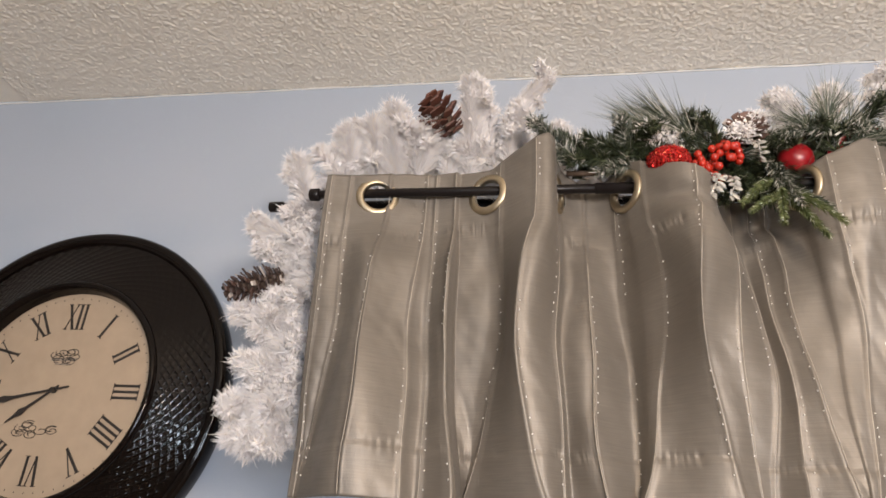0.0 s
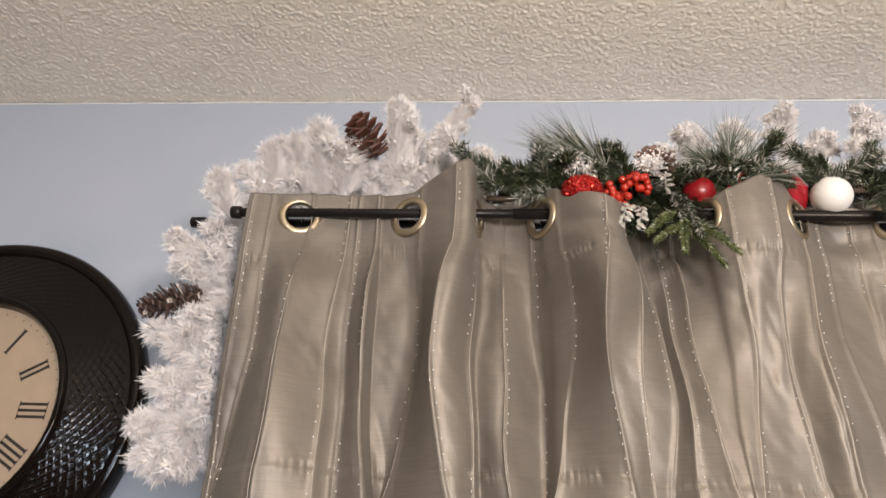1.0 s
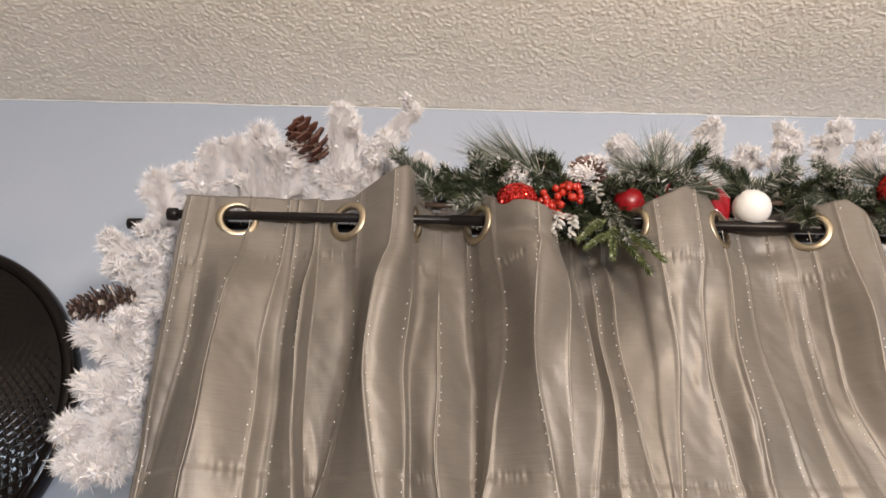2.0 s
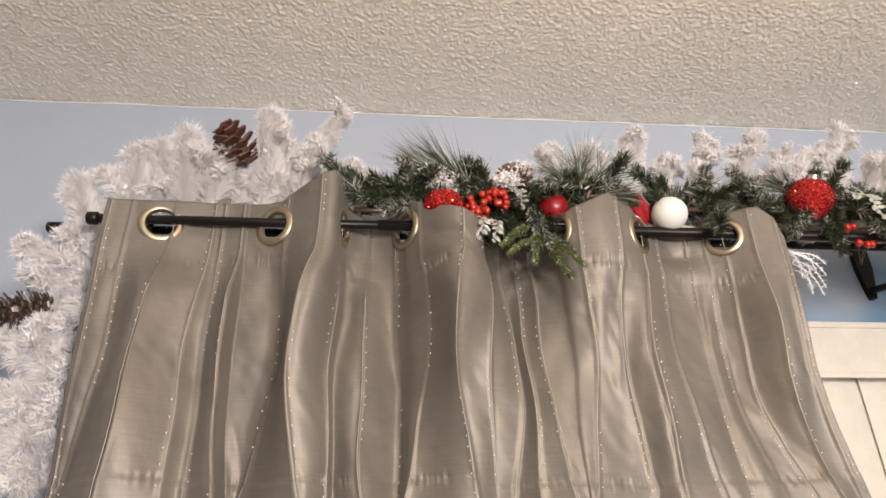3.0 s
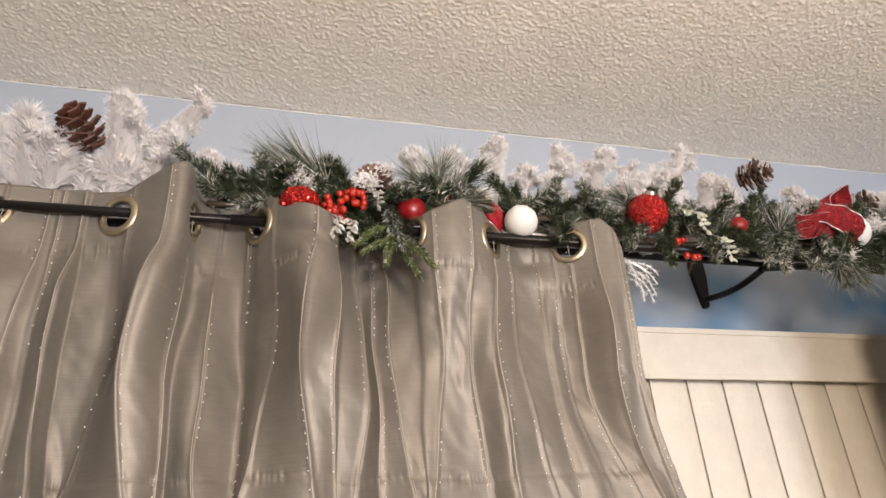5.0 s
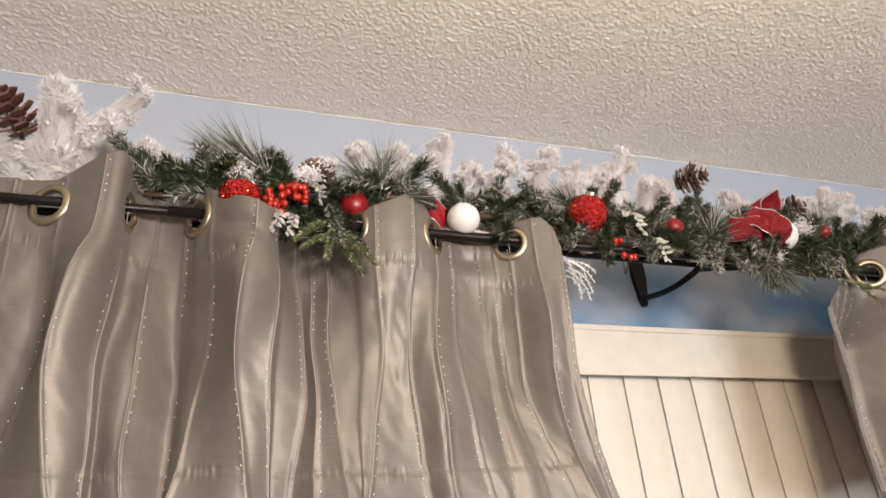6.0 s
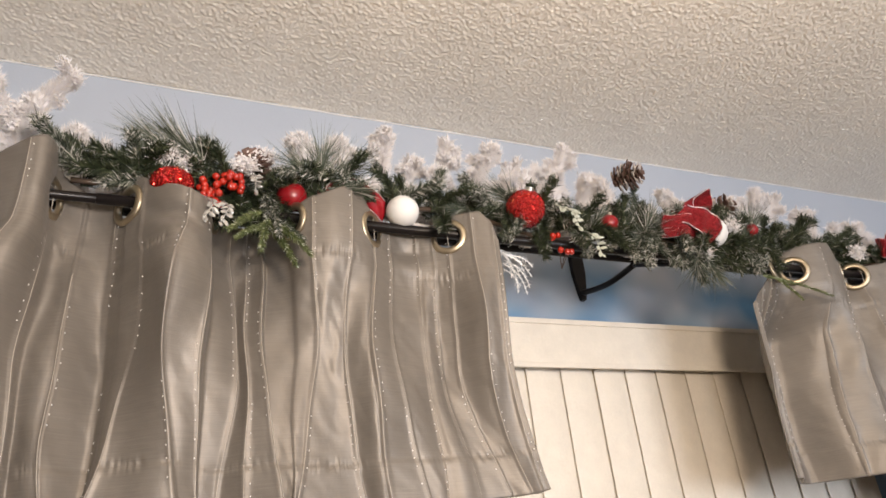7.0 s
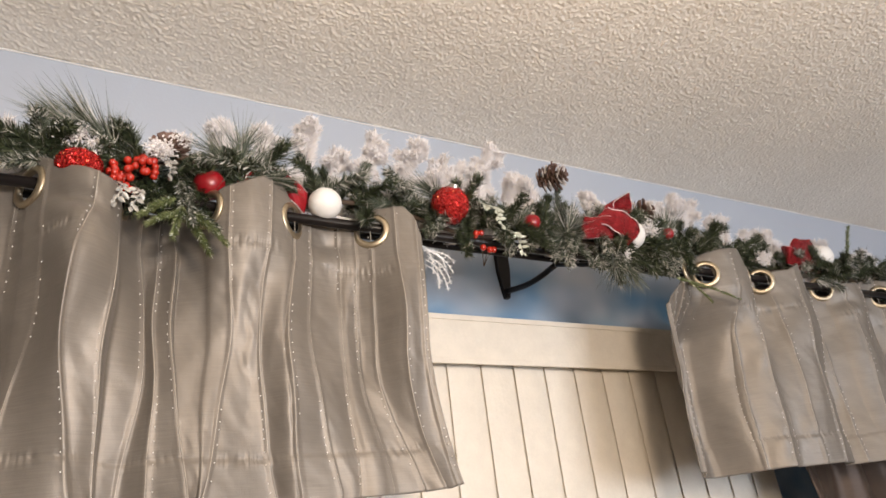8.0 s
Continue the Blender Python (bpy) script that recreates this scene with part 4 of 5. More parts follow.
# branches that stand up behind the left valance
for p0, p1, reach in (
        ((-0.427, -0.28, 2.047), (-0.483, -0.28, 2.178), 0.024),
        ((-0.408, -0.28, 2.131), (-0.406, -0.28, 2.238), 0.024),
        ((-0.357, -0.28, 2.139), (-0.373, -0.28, 2.247), 0.026),
        ((-0.327, -0.28, 2.139), (-0.336, -0.28, 2.267), 0.026),
        ((-0.29, -0.28, 2.157), (-0.273, -0.28, 2.242), 0.026),
        ((-0.298, -0.28, 2.147), (-0.295, -0.28, 2.223), 0.026),
        ((-0.336, -0.28, 2.139), (-0.319, -0.28, 2.196), 0.024),
        ((-0.215, -0.28, 2.164), (-0.218, -0.28, 2.309), 0.021),
        ((-0.203, -0.28, 2.183), (-0.206, -0.28, 2.298), 0.019),
        ((-0.161, -0.28, 2.162), (-0.144, -0.28, 2.268), 0.019),
        ((-0.144, -0.28, 2.262), (-0.1, -0.28, 2.322), 0.015),
        ((-0.195, -0.28, 2.178), (-0.246, -0.28, 2.193), 0.021),
        ((-0.117, -0.28, 2.19), (-0.077, -0.28, 2.226), 0.018),
        ((-0.141, -0.28, 2.196), (-0.142, -0.28, 2.252), 0.016)):
    tuft(p0, p1, reach, rw)
# the end that hangs beside the curtain: upper part
for p0, p1, reach in (
        ((-0.428, -0.285, 2.035), (-0.536, -0.285, 2.064), 0.02),
        ((-0.431, -0.285, 2.027), (-0.522, -0.285, 2.026), 0.017),
        ((-0.427, -0.285, 2.0), (-0.485, -0.285, 2.05), 0.02),
        ((-0.43, -0.285, 1.992), (-0.445, -0.285, 2.036), 0.02),
        ((-0.434, -0.285, 1.992), (-0.441, -0.285, 1.928), 0.026),
        ((-0.427, -0.285, 2.0), (-0.433, -0.285, 1.958), 0.022),
        ((-0.424, -0.285, 1.901), (-0.533, -0.285, 1.932), 0.02),
        ((-0.425, -0.285, 1.877), (-0.503, -0.285, 1.916), 0.022),
        ((-0.425, -0.285, 1.877), (-0.525, -0.285, 1.859), 0.02)):
    tuft(p0, p1, reach, rw)
# and lower part
for p0, p1, reach in (
        ((-0.425, -0.285, 1.854), (-0.499, -0.285, 1.849), 0.022),
        ((-0.43, -0.285, 1.862), (-0.459, -0.285, 1.893), 0.024),
        ((-0.431, -0.285, 1.817), (-0.529, -0.285, 1.804), 0.021),
        ((-0.431, -0.285, 1.817), (-0.501, -0.285, 1.823), 0.022),
        ((-0.433, -0.285, 1.81), (-0.471, -0.285, 1.784), 0.024),
        ((-0.424, -0.285, 1.775), (-0.519, -0.285, 1.764), 0.022),
        ((-0.433, -0.285, 1.785), (-0.493, -0.285, 1.744), 0.02),
        ((-0.431, -0.285, 1.774), (-0.456, -0.285, 1.746), 0.022),
        ((-0.425, -0.285, 1.854), (-0.432, -0.285, 1.803), 0.02)):
    tuft(p0, p1, reach, rw)
for k in range(16):
    # short inner branches close to the hanging wire
    z = 2.10 - 0.0205 * k
    p0 = (-0.443 + rw.uniform(-0.008, 0.008), -0.275, z)
    tuft(p0, (p0[0] - rw.uniform(0.02, 0.06), -0.275 + rw.uniform(-0.02, 0.02), z - rw.uniform(0.005, 0.05)), 0.020, rw, 2)
# branches behind the fir garland
for p0, p1, reach in (
        ((0.242, -0.25, 2.235), (0.234, -0.25, 2.301), 0.018),
        ((0.295, -0.25, 2.229), (0.303, -0.25, 2.296), 0.018),
        ((0.38, -0.25, 2.236), (0.39, -0.25, 2.322), 0.018),
        ((0.437, -0.25, 2.24), (0.433, -0.25, 2.287), 0.018),
        ((0.496, -0.25, 2.245), (0.505, -0.25, 2.328), 0.017),
        ((0.553, -0.25, 2.238), (0.6, -0.25, 2.325), 0.02),
        ((0.612, -0.25, 2.231), (0.634, -0.25, 2.281), 0.017),
        ((0.671, -0.25, 2.224), (0.675, -0.25, 2.291), 0.02),
        ((0.726, -0.25, 2.24), (0.762, -0.25, 2.362), 0.018),
        ((0.723, -0.25, 2.228), (0.733, -0.25, 2.29), 0.022),
        ((0.782, -0.25, 2.232), (0.816, -0.25, 2.291), 0.02),
        ((0.828, -0.25, 2.212), (0.829, -0.25, 2.254), 0.018)):
    tuft(p0, p1, reach, rw, 8)
for p0, p1, reach in (
        ((0.998, -0.26, 2.23), (0.986, -0.26, 2.277), 0.018),
        ((1.157, -0.26, 2.226), (1.161, -0.26, 2.266), 0.018),
        ((1.224, -0.26, 2.221), (1.25, -0.26, 2.321), 0.02),
        ((1.257, -0.26, 2.24), (1.306, -0.26, 2.3), 0.018),
        ((1.359, -0.26, 2.239), (1.395, -0.26, 2.282), 0.018),
        ((1.47, -0.26, 2.223), (1.505, -0.26, 2.256), 0.018),
        ((1.506, -0.26, 2.213), (1.556, -0.26, 2.242), 0.018),
        ((1.685, -0.26, 2.202), (1.753, -0.26, 2.243), 0.02),
        ((1.934, -0.26, 2.213), (1.985, -0.26, 2.253), 0.02)):
    tuft(p0, p1, reach, rw, 8)
hang = np.array([(-0.47, -0.262, 2.145), (-0.452, -0.268, 2.08), (-0.445, -0.27, 1.95), (-0.442, -0.27, 1.83), (-0.442, -0.27, 1.79)])
under(mesh("wire", *tube(hang, 0.003, 6), M_WHITE), white)

green = thing("green_garland", "dark green fir garland dusted with snow", "garland", at=(0.8, -0.32, 2.12))
rg = np.random.RandomState(33)
gx = np.linspace(-0.08, 2.2, 90)
under(mesh("wire", *tube(np.stack([gx, -0.305 + 0.015 * np.sin(gx * 11), 2.128 + 0.008 * np.sin(gx * 17)], 1), 0.004, 6), M_BARK), green)
x = -0.06
while x < 2.1:
    dense = 1 if x < 0.30 or x > 0.52 else 0.75
    for lay in range(4):
        px = x + rg.uniform(-0.02, 0.02)
        y0 = rg.uniform(-0.345, -0.285)
        up = rg.uniform(0.015, 0.062) if lay else rg.uniform(-0.025, 0.02)
        if x < 0.56 and lay == 0:
            up = abs(up) + 0.012
        side = rg.uniform(-0.07, 0.07)
        mat = (M_FIR, M_FIR, M_FROST, M_FIR)[lay] if rg.rand() < 0.8 else M_FROST
        branch(green, rg, (px, y0, 2.13), (px + side, y0 + rg.uniform(-0.045, 0.035), 2.13 + up * dense), (0, 0, rg.uniform(0, 0.01)), 330, 0.022, 0.66, 0.0009, mat, 0.3, tip=0.014)
    x += 0.034
x = 0.56
while x < 1.12:
    px, y0 = x + rg.uniform(-0.015, 0.015), rg.uniform(-0.35, -0.32)
    branch(green, rg, (px, y0, 2.125), (px + rg.uniform(-0.05, 0.05), y0 - rg.uniform(0.01, 0.035), 2.085 + rg.uniform(-0.03, 0.015)), (0, -0.006, 0.006), 300, 0.022, 0.6, 0.0010, M_FIR if rg.rand() < 0.6 else M_FROST, 0.3, tip=0.012)
    x += 0.021
x = -0.07
while x < 0.26:
    px, y0 = x + rg.uniform(-0.01, 0.01), rg.uniform(-0.345, -0.31)
    branch(green, rg, (px + 0.03, y0, 2.135), (px + rg.uniform(-0.05, 0.02), y0 - rg.uniform(0.0, 0.03), 2.125 + rg.uniform(-0.005, 0.055)), (0, 0, 0.006), 260, 0.023, 0.66, 0.0010, M_FIR if rg.rand() < 0.7 else M_FROST, 0.3, tip=0.012)
    x += 0.022
for k in range(7):
    # dark fir tucked into the gap over the recessed fold
    px = 0.115 + 0.013 * k
    branch(green, rg, (px, -0.325, 2.125), (px + rg.uniform(-0.02, 0.02), -0.345 + rg.uniform(-0.01, 0.01), 2.068 + rg.uniform(-0.012, 0.012)), (0, 0, 0.004), 320, 0.022, 0.65, 0.0010, M_FIR, 0.3, tip=0.012)
# sprigs that stand out
def sprigs(*rows):
    for p0, p1, n, ln, op, mat in rows:
        branch(green, rg, p0, p1, (0, 0, 0.004), int(n * 1.9), ln * 1.1, op, 0.0009, mat, 0.3)


sprigs(((0.43, -0.33, 2.13), (0.452, -0.325, 2.205), 260, 0.022, 0.6, M_FIR),
       ((0.385, -0.33, 2.14), (0.375, -0.33, 2.178), 150, 0.018, 0.6, M_FIR),
       ((0.44, -0.35, 2.10), (0.425, -0.375, 2.075), 170, 0.024, 0.7, M_FIR),
       ((0.60, -0.345, 2.10), (0.605, -0.36, 2.045), 160, 0.017, 0.6, M_FIR),
       ((0.84, -0.31, 2.15), (0.882, -0.29, 2.26), 220, 0.018, 0.6, M_FIR),
       ((1.25, -0.31, 2.13), (1.262, -0.31, 2.195), 260, 0.024, 0.6, M_FIR),
       ((1.36, -0.32, 2.12), (1.392, -0.33, 2.172), 220, 0.020, 0.6, M_FROST))
sprigs(((1.55, -0.34, 2.10), (1.60, -0.36, 2.075), 220, 0.022, 0.6, M_FROST),
       ((1.70, -0.33, 2.13), (1.79, -0.33, 2.275), 220, 0.014, 0.5, M_LIGHTFIR),
       ((1.72, -0.33, 2.13), (1.86, -0.33, 2.19), 260, 0.02, 0.6, M_FROST),
       ((1.08, -0.35, 2.055), (1.212, -0.375, 2.012), 220, 0.009, 0.4, M_LIGHTFIR),
       ((1.11, -0.355, 2.045), (1.13, -0.375, 2.0), 90, 0.009, 0.4, M_LIGHTFIR),
       ((0.165, -0.35, 2.11), (0.170, -0.372, 2.045), 220, 0.013, 0.5, M_FROST),
       ((0.172, -0.368, 2.05), (0.128, -0.385, 2.022), 200, 0.011, 0.5, M_LIGHTFIR))
sprigs(((0.172, -0.368, 2.05), (0.203, -0.385, 1.990), 230, 0.012, 0.5, M_LIGHTFIR),
       ((0.178, -0.365, 2.06), (0.215, -0.378, 2.03), 160, 0.011, 0.5, M_FROST),
       ((0.12, -0.34, 2.09), (0.16, -0.36, 2.045), 170, 0.022, 0.7, M_FIR),
       ((0.160, -0.37, 2.07), (0.118, -0.388, 2.030), 190, 0.012, 0.5, M_LIGHTFIR),
       ((0.170, -0.37, 2.06), (0.158, -0.39, 2.005), 210, 0.012, 0.5, M_LIGHTFIR),
       ((0.18, -0.372, 2.05), (0.222, -0.388, 2.005), 200, 0.012, 0.5, M_LIGHTFIR),
       ((0.172, -0.36, 2.10), (0.182, -0.385, 2.03), 220, 0.013, 0.5, M_FROST))
sprigs(((0.245, -0.355, 2.150), (0.185, -0.37, 2.138), 170, 0.018, 0.55, M_FROST),
       ((-0.02, -0.33, 2.13), (-0.075, -0.34, 2.125), 240, 0.022, 0.65, M_FIR),
       ((0.0, -0.335, 2.13), (-0.055, -0.35, 2.155), 240, 0.022, 0.65, M_FIR),
       ((0.02, -0.33, 2.12), (-0.04, -0.35, 2.10), 220, 0.02, 0.6, M_FROST),
       ((0.95, -0.33, 2.12), (0.925, -0.355, 2.03), 260, 0.026, 0.5, M_FROST),
       ((0.92, -0.33, 2.12), (0.895, -0.35, 2.06), 220, 0.026, 0.5, M_FROST),
       ((0.99, -0.33, 2.11), (1.03, -0.35, 2.06), 220, 0.024, 0.5, M_FIR))


def spray(base, tip, count, length, spread, mat, r):
    """Long pine needles that fan out from a short twig."""
    base, tip = np.asarray(base, float), np.asarray(tip, float)
    ax = tip - base
    reach = np.linalg.norm(ax)
    ax /= reach
    t = r.uniform(0, 0.55, count) ** 1.3
    p = base + ax * reach * t[:, None]
    way = ax + r.normal(size=(count, 3)) * spread * np.array([1, 0.7, 1])
    ln = length * r.uniform(0.6, 1.1, count) * (1 - 0.35 * t)
    nee = spikes(p, way, ln, 0.0006)
    return under(mesh("pine_spray", *joined([nee, tube(np.stack([base, base + ax * reach * 0.3, base + ax * reach * 0.6]), 0.0016, 5)]), mat, None, smooth=False, label="spray of long frosted pine needles"), green)


def sprays(*rows):
    for b0, t0, n, ln, sp in rows:
        spray(b0, t0, int(n * 1.7), ln, sp * 1.15, M_PINE if rg.rand() < 0.65 else M_FROST, rg)


sprays(((0.085, -0.345, 2.150), (-0.01, -0.35, 2.235), 120, 0.095, 0.28),
       ((0.06, -0.345, 2.155), (-0.04, -0.345, 2.215), 90, 0.09, 0.22),
       ((0.10, -0.34, 2.15), (0.07, -0.33, 2.215), 60, 0.06, 0.4),
       ((0.245, -0.35, 2.145), (0.25, -0.35, 2.235), 80, 0.085, 0.35),
       ((0.25, -0.35, 2.145), (0.33, -0.355, 2.205), 80, 0.095, 0.28),
       ((0.24, -0.35, 2.145), (0.18, -0.355, 2.185), 60, 0.075, 0.35),
       ((0.255, -0.355, 2.13), (0.33, -0.365, 2.13), 50, 0.08, 0.25),
       ((0.60, -0.32, 2.16), (0.525, -0.33, 2.195), 80, 0.08, 0.3))
sprays(((0.83, -0.345, 2.12), (0.86, -0.36, 2.18), 110, 0.07, 0.5),
       ((0.83, -0.345, 2.12), (0.80, -0.36, 2.10), 90, 0.065, 0.5),
       ((1.10, -0.33, 2.14), (1.13, -0.33, 2.225), 120, 0.085, 0.35),
       ((1.08, -0.33, 2.13), (1.05, -0.35, 2.19), 80, 0.07, 0.4),
       ((0.93, -0.35, 2.08), (0.90, -0.37, 2.02), 90, 0.075, 0.4),
       ((0.95, -0.35, 2.08), (0.96, -0.37, 2.01), 80, 0.07, 0.4),
       ((0.49, -0.33, 2.14), (0.45, -0.345, 2.12), 60, 0.06, 0.4),
       ((1.62, -0.33, 2.13), (1.58, -0.35, 2.16), 60, 0.05, 0.5))

# ---------------------------------------------------------------- ornaments


def sphere(centre, radius, squash=(1, 1, 1), sub=3, rough=0.0, seed=0):
    bm = bmesh.new()
    bmesh.ops.create_icosphere(bm, subdivisions=sub, radius=radius)
    r = random.Random(seed)
    for v in bm.verts:
        v.co *= 1 + r.uniform(-rough, rough)
        v.co = Vector((v.co.x * squash[0], v.co.y * squash[1], v.co.z * squash[2]))
    return bm


def bauble(x, y, z, radius, mat, label, lean=(0, 0), squash=(1, 1, 1), rough=0.0, sub=4):
    b = thing("bauble", label, "ornament", "baubles on the garland", at=(x, y, z))
    part("ball", sphere((0, 0, 0), radius, squash, sub, rough, int(x * 100)), mat, b, smooth=rough == 0)
    if rough:
        # glitter flakes, each tilted its own way
        r = np.random.RandomState(int(x * 1000))
        n = 1100
        d = r.normal(size=(n, 3))
        d /= np.linalg.norm(d, axis=1)[:, None]
        nor = d + r.normal(size=(n, 3)) * 0.45
        nor /= np.linalg.norm(nor, axis=1)[:, None]
        a = np.cross(nor, r.normal(size=(n, 3)))
        a /= np.linalg.norm(a, axis=1)[:, None]
        e = np.cross(nor, a)
        c = d * np.array(squash) * (radius * 1.015)
        w = r.uniform(0.0007, 0.0015, n)[:, None]
        v = np.stack([c + a * w, c + e * w, c - a * w, c - e * w], 1).reshape(-1, 3)
        tagged(mesh("glitter_coat", v, np.arange(4 * n).reshape(n, 4), M_FLAKE, b, smooth=False), "sparkling red glitter flakes", kind="stuff")
    bm = bmesh.new()
    m = Matrix.Rotation(radians(lean[0]), 4, "X") @ Matrix.Rotation(radians(lean[1]), 4, "Y") @ Matrix.Translation((0, 0, radius * 0.99 * squash[2] + 0.002))
    bmesh.ops.create_cone(bm, cap_ends=True, segments=16, radius1=radius * 0.24, radius2=radius * 0.2, depth=0.006, matrix=m)
    part("cap", bm, M_CAP, b, "small silver cap")
    return b


bauble(0.045, -0.362, 2.104, 0.026, M_GLITTER, "red glitter ball nestled in the fir garland", (30, 40), (1.05, 1, 0.8), 0.03)
bauble(0.208, -0.325, 2.126, 0.022, M_RED, "dark red satin ball half hidden by pine needles", (-20, 30))
bauble(0.376, -0.335, 2.116, 0.0255, M_WBALL, "matte white ball resting on the rod", (-25, 20))
bauble(0.591, -0.345, 2.142, 0.032, M_GLITTER, "large red glitter ball among fir sprigs", (40, 0), (1, 1, 1), 0.025)
bauble(0.756, -0.345, 2.132, 0.016, M_RED, "small red ball deep in the garland", (10, 10))
bauble(0.996, -0.338, 2.142, 0.029, M_WBALL, "matte white ball beside the red bow", (-20, -10))
bauble(1.10, -0.34, 2.158, 0.013, M_RED, "small red ball above the valance", (10, 10))
bauble(1.615, -0.33, 2.168, 0.030, M_WBALL, "matte white ball behind a red bow", (-20, 10))


def berries(x, y, z, n, spread, radius, label, seed):
    r = random.Random(seed)
    g = thing("berry_cluster", label, "berries", "berry clusters on the garland", at=(x, y, z))
    base = bpy.data.meshes.new("berry")
    bm = sphere((0, 0, 0), radius, (1, 1, 1.08), 2)
    bm.to_mesh(base)
    bm.free()
    base.materials.append(M_BERRY)
    base.shade_smooth()
    chunks = []
    for k in range(n):
        p = Vector((r.uniform(-1, 1) * spread[0], r.uniform(-1, 0.2) * spread[1], r.uniform(-1, 1) * spread[2]))
        o = new("berry", base)
        o.location, o.parent = p, g
        chunks.append(tube(np.array([(0, 0.02, -0.02), tuple(p * 0.5 + Vector((0, 0.012, -0.006))), tuple(p)]), 0.0008, 4))
    mesh("stalks", *joined(chunks), M_BARK, g)
    return g


berries(0.093, -0.35, 2.112, 17, (0.014, 0.012, 0.015), 0.0052, "cluster of shiny orange-red berries in the garland", 1)
berries(0.121, -0.35, 2.126, 16, (0.013, 0.012, 0.015), 0.0052, "cluster of shiny orange-red berries in the garland", 2)
berries(0.105, -0.35, 2.092, 4, (0.008, 0.01, 0.008), 0.005, "few orange-red berries below the cluster", 3)
berries(0.640, -0.34, 2.096, 4, (0.010, 0.008, 0.008), 0.005, "few small red berries under the garland", 4)
berries(0.658, -0.34, 2.068, 3, (0.012, 0.006, 0.004), 0.0055, "few small red berries under the garland", 5)


def pine_cone(x, y, z, axis, length, radius, mat, label, seed, n=42, broad=0.33):
    """Spiral rows of cupped scales round a core."""
    r = np.random.RandomState(seed)
    cone = thing("pine_cone", label, "pine cone", "pine cones on the garlands", at=(x, y, z))
    turn = Vector(axis).to_track_quat("Z", "Y").to_matrix().to_4x4()
    chunks = []
    for k in range(n):
        t = (k + 0.5) / n
        a = k * 2.39996
        rad = radius * (math.sin(math.pi * (0.12 + 0.80 * t)) ** 0.7)
        zc = length * (t - 0.5)
        out, up = np.array([math.cos(a), math.sin(a), 0.0]), np.array([0, 0, 1.0])
        side = np.cross(up, out)
        w = radius * broad * r.uniform(0.8, 1.15)
        droop = (0.55 - t) * 0.5
        p0 = up * zc + out * rad * 0.25
        p1 = up * (zc + rad * (0.10 - droop * 0.2)) + out * rad * 0.72
        p2 = up * (zc + rad * (0.30 - droop * 0.6)) + out * rad * r.uniform(0.95, 1.3)
        th = up * 0.0022
        v = [p0 - side * w * 0.4, p0 + side * w * 0.4, p1 - side * w, p1 + side * w, p2 - side * w * 0.75, p2 + side * w * 0.75]
        v = v + [q - th for q in v]
        chunks.append((np.array(v), [(0, 1, 3, 2), (2, 3, 5, 4), (7, 6, 8, 9), (9, 8, 10, 11), (4, 5, 11, 10), (0, 2, 8, 6), (2, 4, 10, 8), (3, 1, 7, 9), (5, 3, 9, 11)]))
    v, f = joined(chunks)
    v = np.array([turn @ Vector(p) for p in v])
    mesh("scale_spiral", v, f, mat, cone, smooth=False)
    t = np.linspace(-0.5, 0.5, 9)
    core = np.array([turn @ Vector((0, 0, q * length)) for q in t])
    mesh("core", *tube(core, radius * 0.42 * np.cos(t * 2.6) + 0.002, 10), M_BARK, cone)
    return cone


pine_cone(-0.261, -0.305, 2.234, (-0.60, -0.45, 0.70), 0.066, 0.027, M_CONE, "open brown pine cone among white branches", 1, 36, 0.42)
pine_cone(-0.506, -0.300, 1.966, (-0.85, -0.3, -0.42), 0.080, 0.021, M_CONEDARK, "dark pine cone with frosted scales on white garland", 2, 96, 0.2)
pine_cone(0.152, -0.335, 2.166, (-0.1, -0.9, 0.4), 0.036, 0.025, M_CONESNOW, "snow-dusted pine cone in the fir garland", 3)
pine_cone(0.848, -0.315, 2.262, (0.55, -0.75, -0.10), 0.056, 0.025, M_CONESNOW, "snow-dusted pine cone above the fir garland", 4, 64, 0.22)
pine_cone(1.068, -0.312, 2.216, (0.5, -0.6, 0.3), 0.052, 0.026, M_CONESNOW, "snow-dusted pine cone near the bow", 5, 56, 0.24)


def flock_lump(x, y, z, size, seed):
    lump = thing("snow_tuft", "tuft of white artificial snow on the fir", "decoration", "snow tufts on the garland", at=(x, y, z))
    r = np.random.RandomState(seed)
    base = r.normal(size=(420, 3)) * np.array([0.5, 0.3, 0.4]) * size
    mesh("tuft", *spikes(base, base + r.normal(size=base.shape) * size * 0.5, r.uniform(0.003, 0.008, 420), 0.0013), M_WHITE, lump, smooth=False)


for k, (x, y, z, s) in enumerate(((0.03, -0.35, 2.158, 0.016), (0.062, -0.345, 2.150, 0.012), (0.138, -0.36, 2.152, 0.014), (0.165, -0.345, 2.178, 0.013), (1.045, -0.345, 2.16, 0.018), (0.95, -0.355, 2.09, 0.014), (1.37, -0.35, 2.13, 0.016))):
    flock_lump(x, y, z, s, k * 7 + 1)


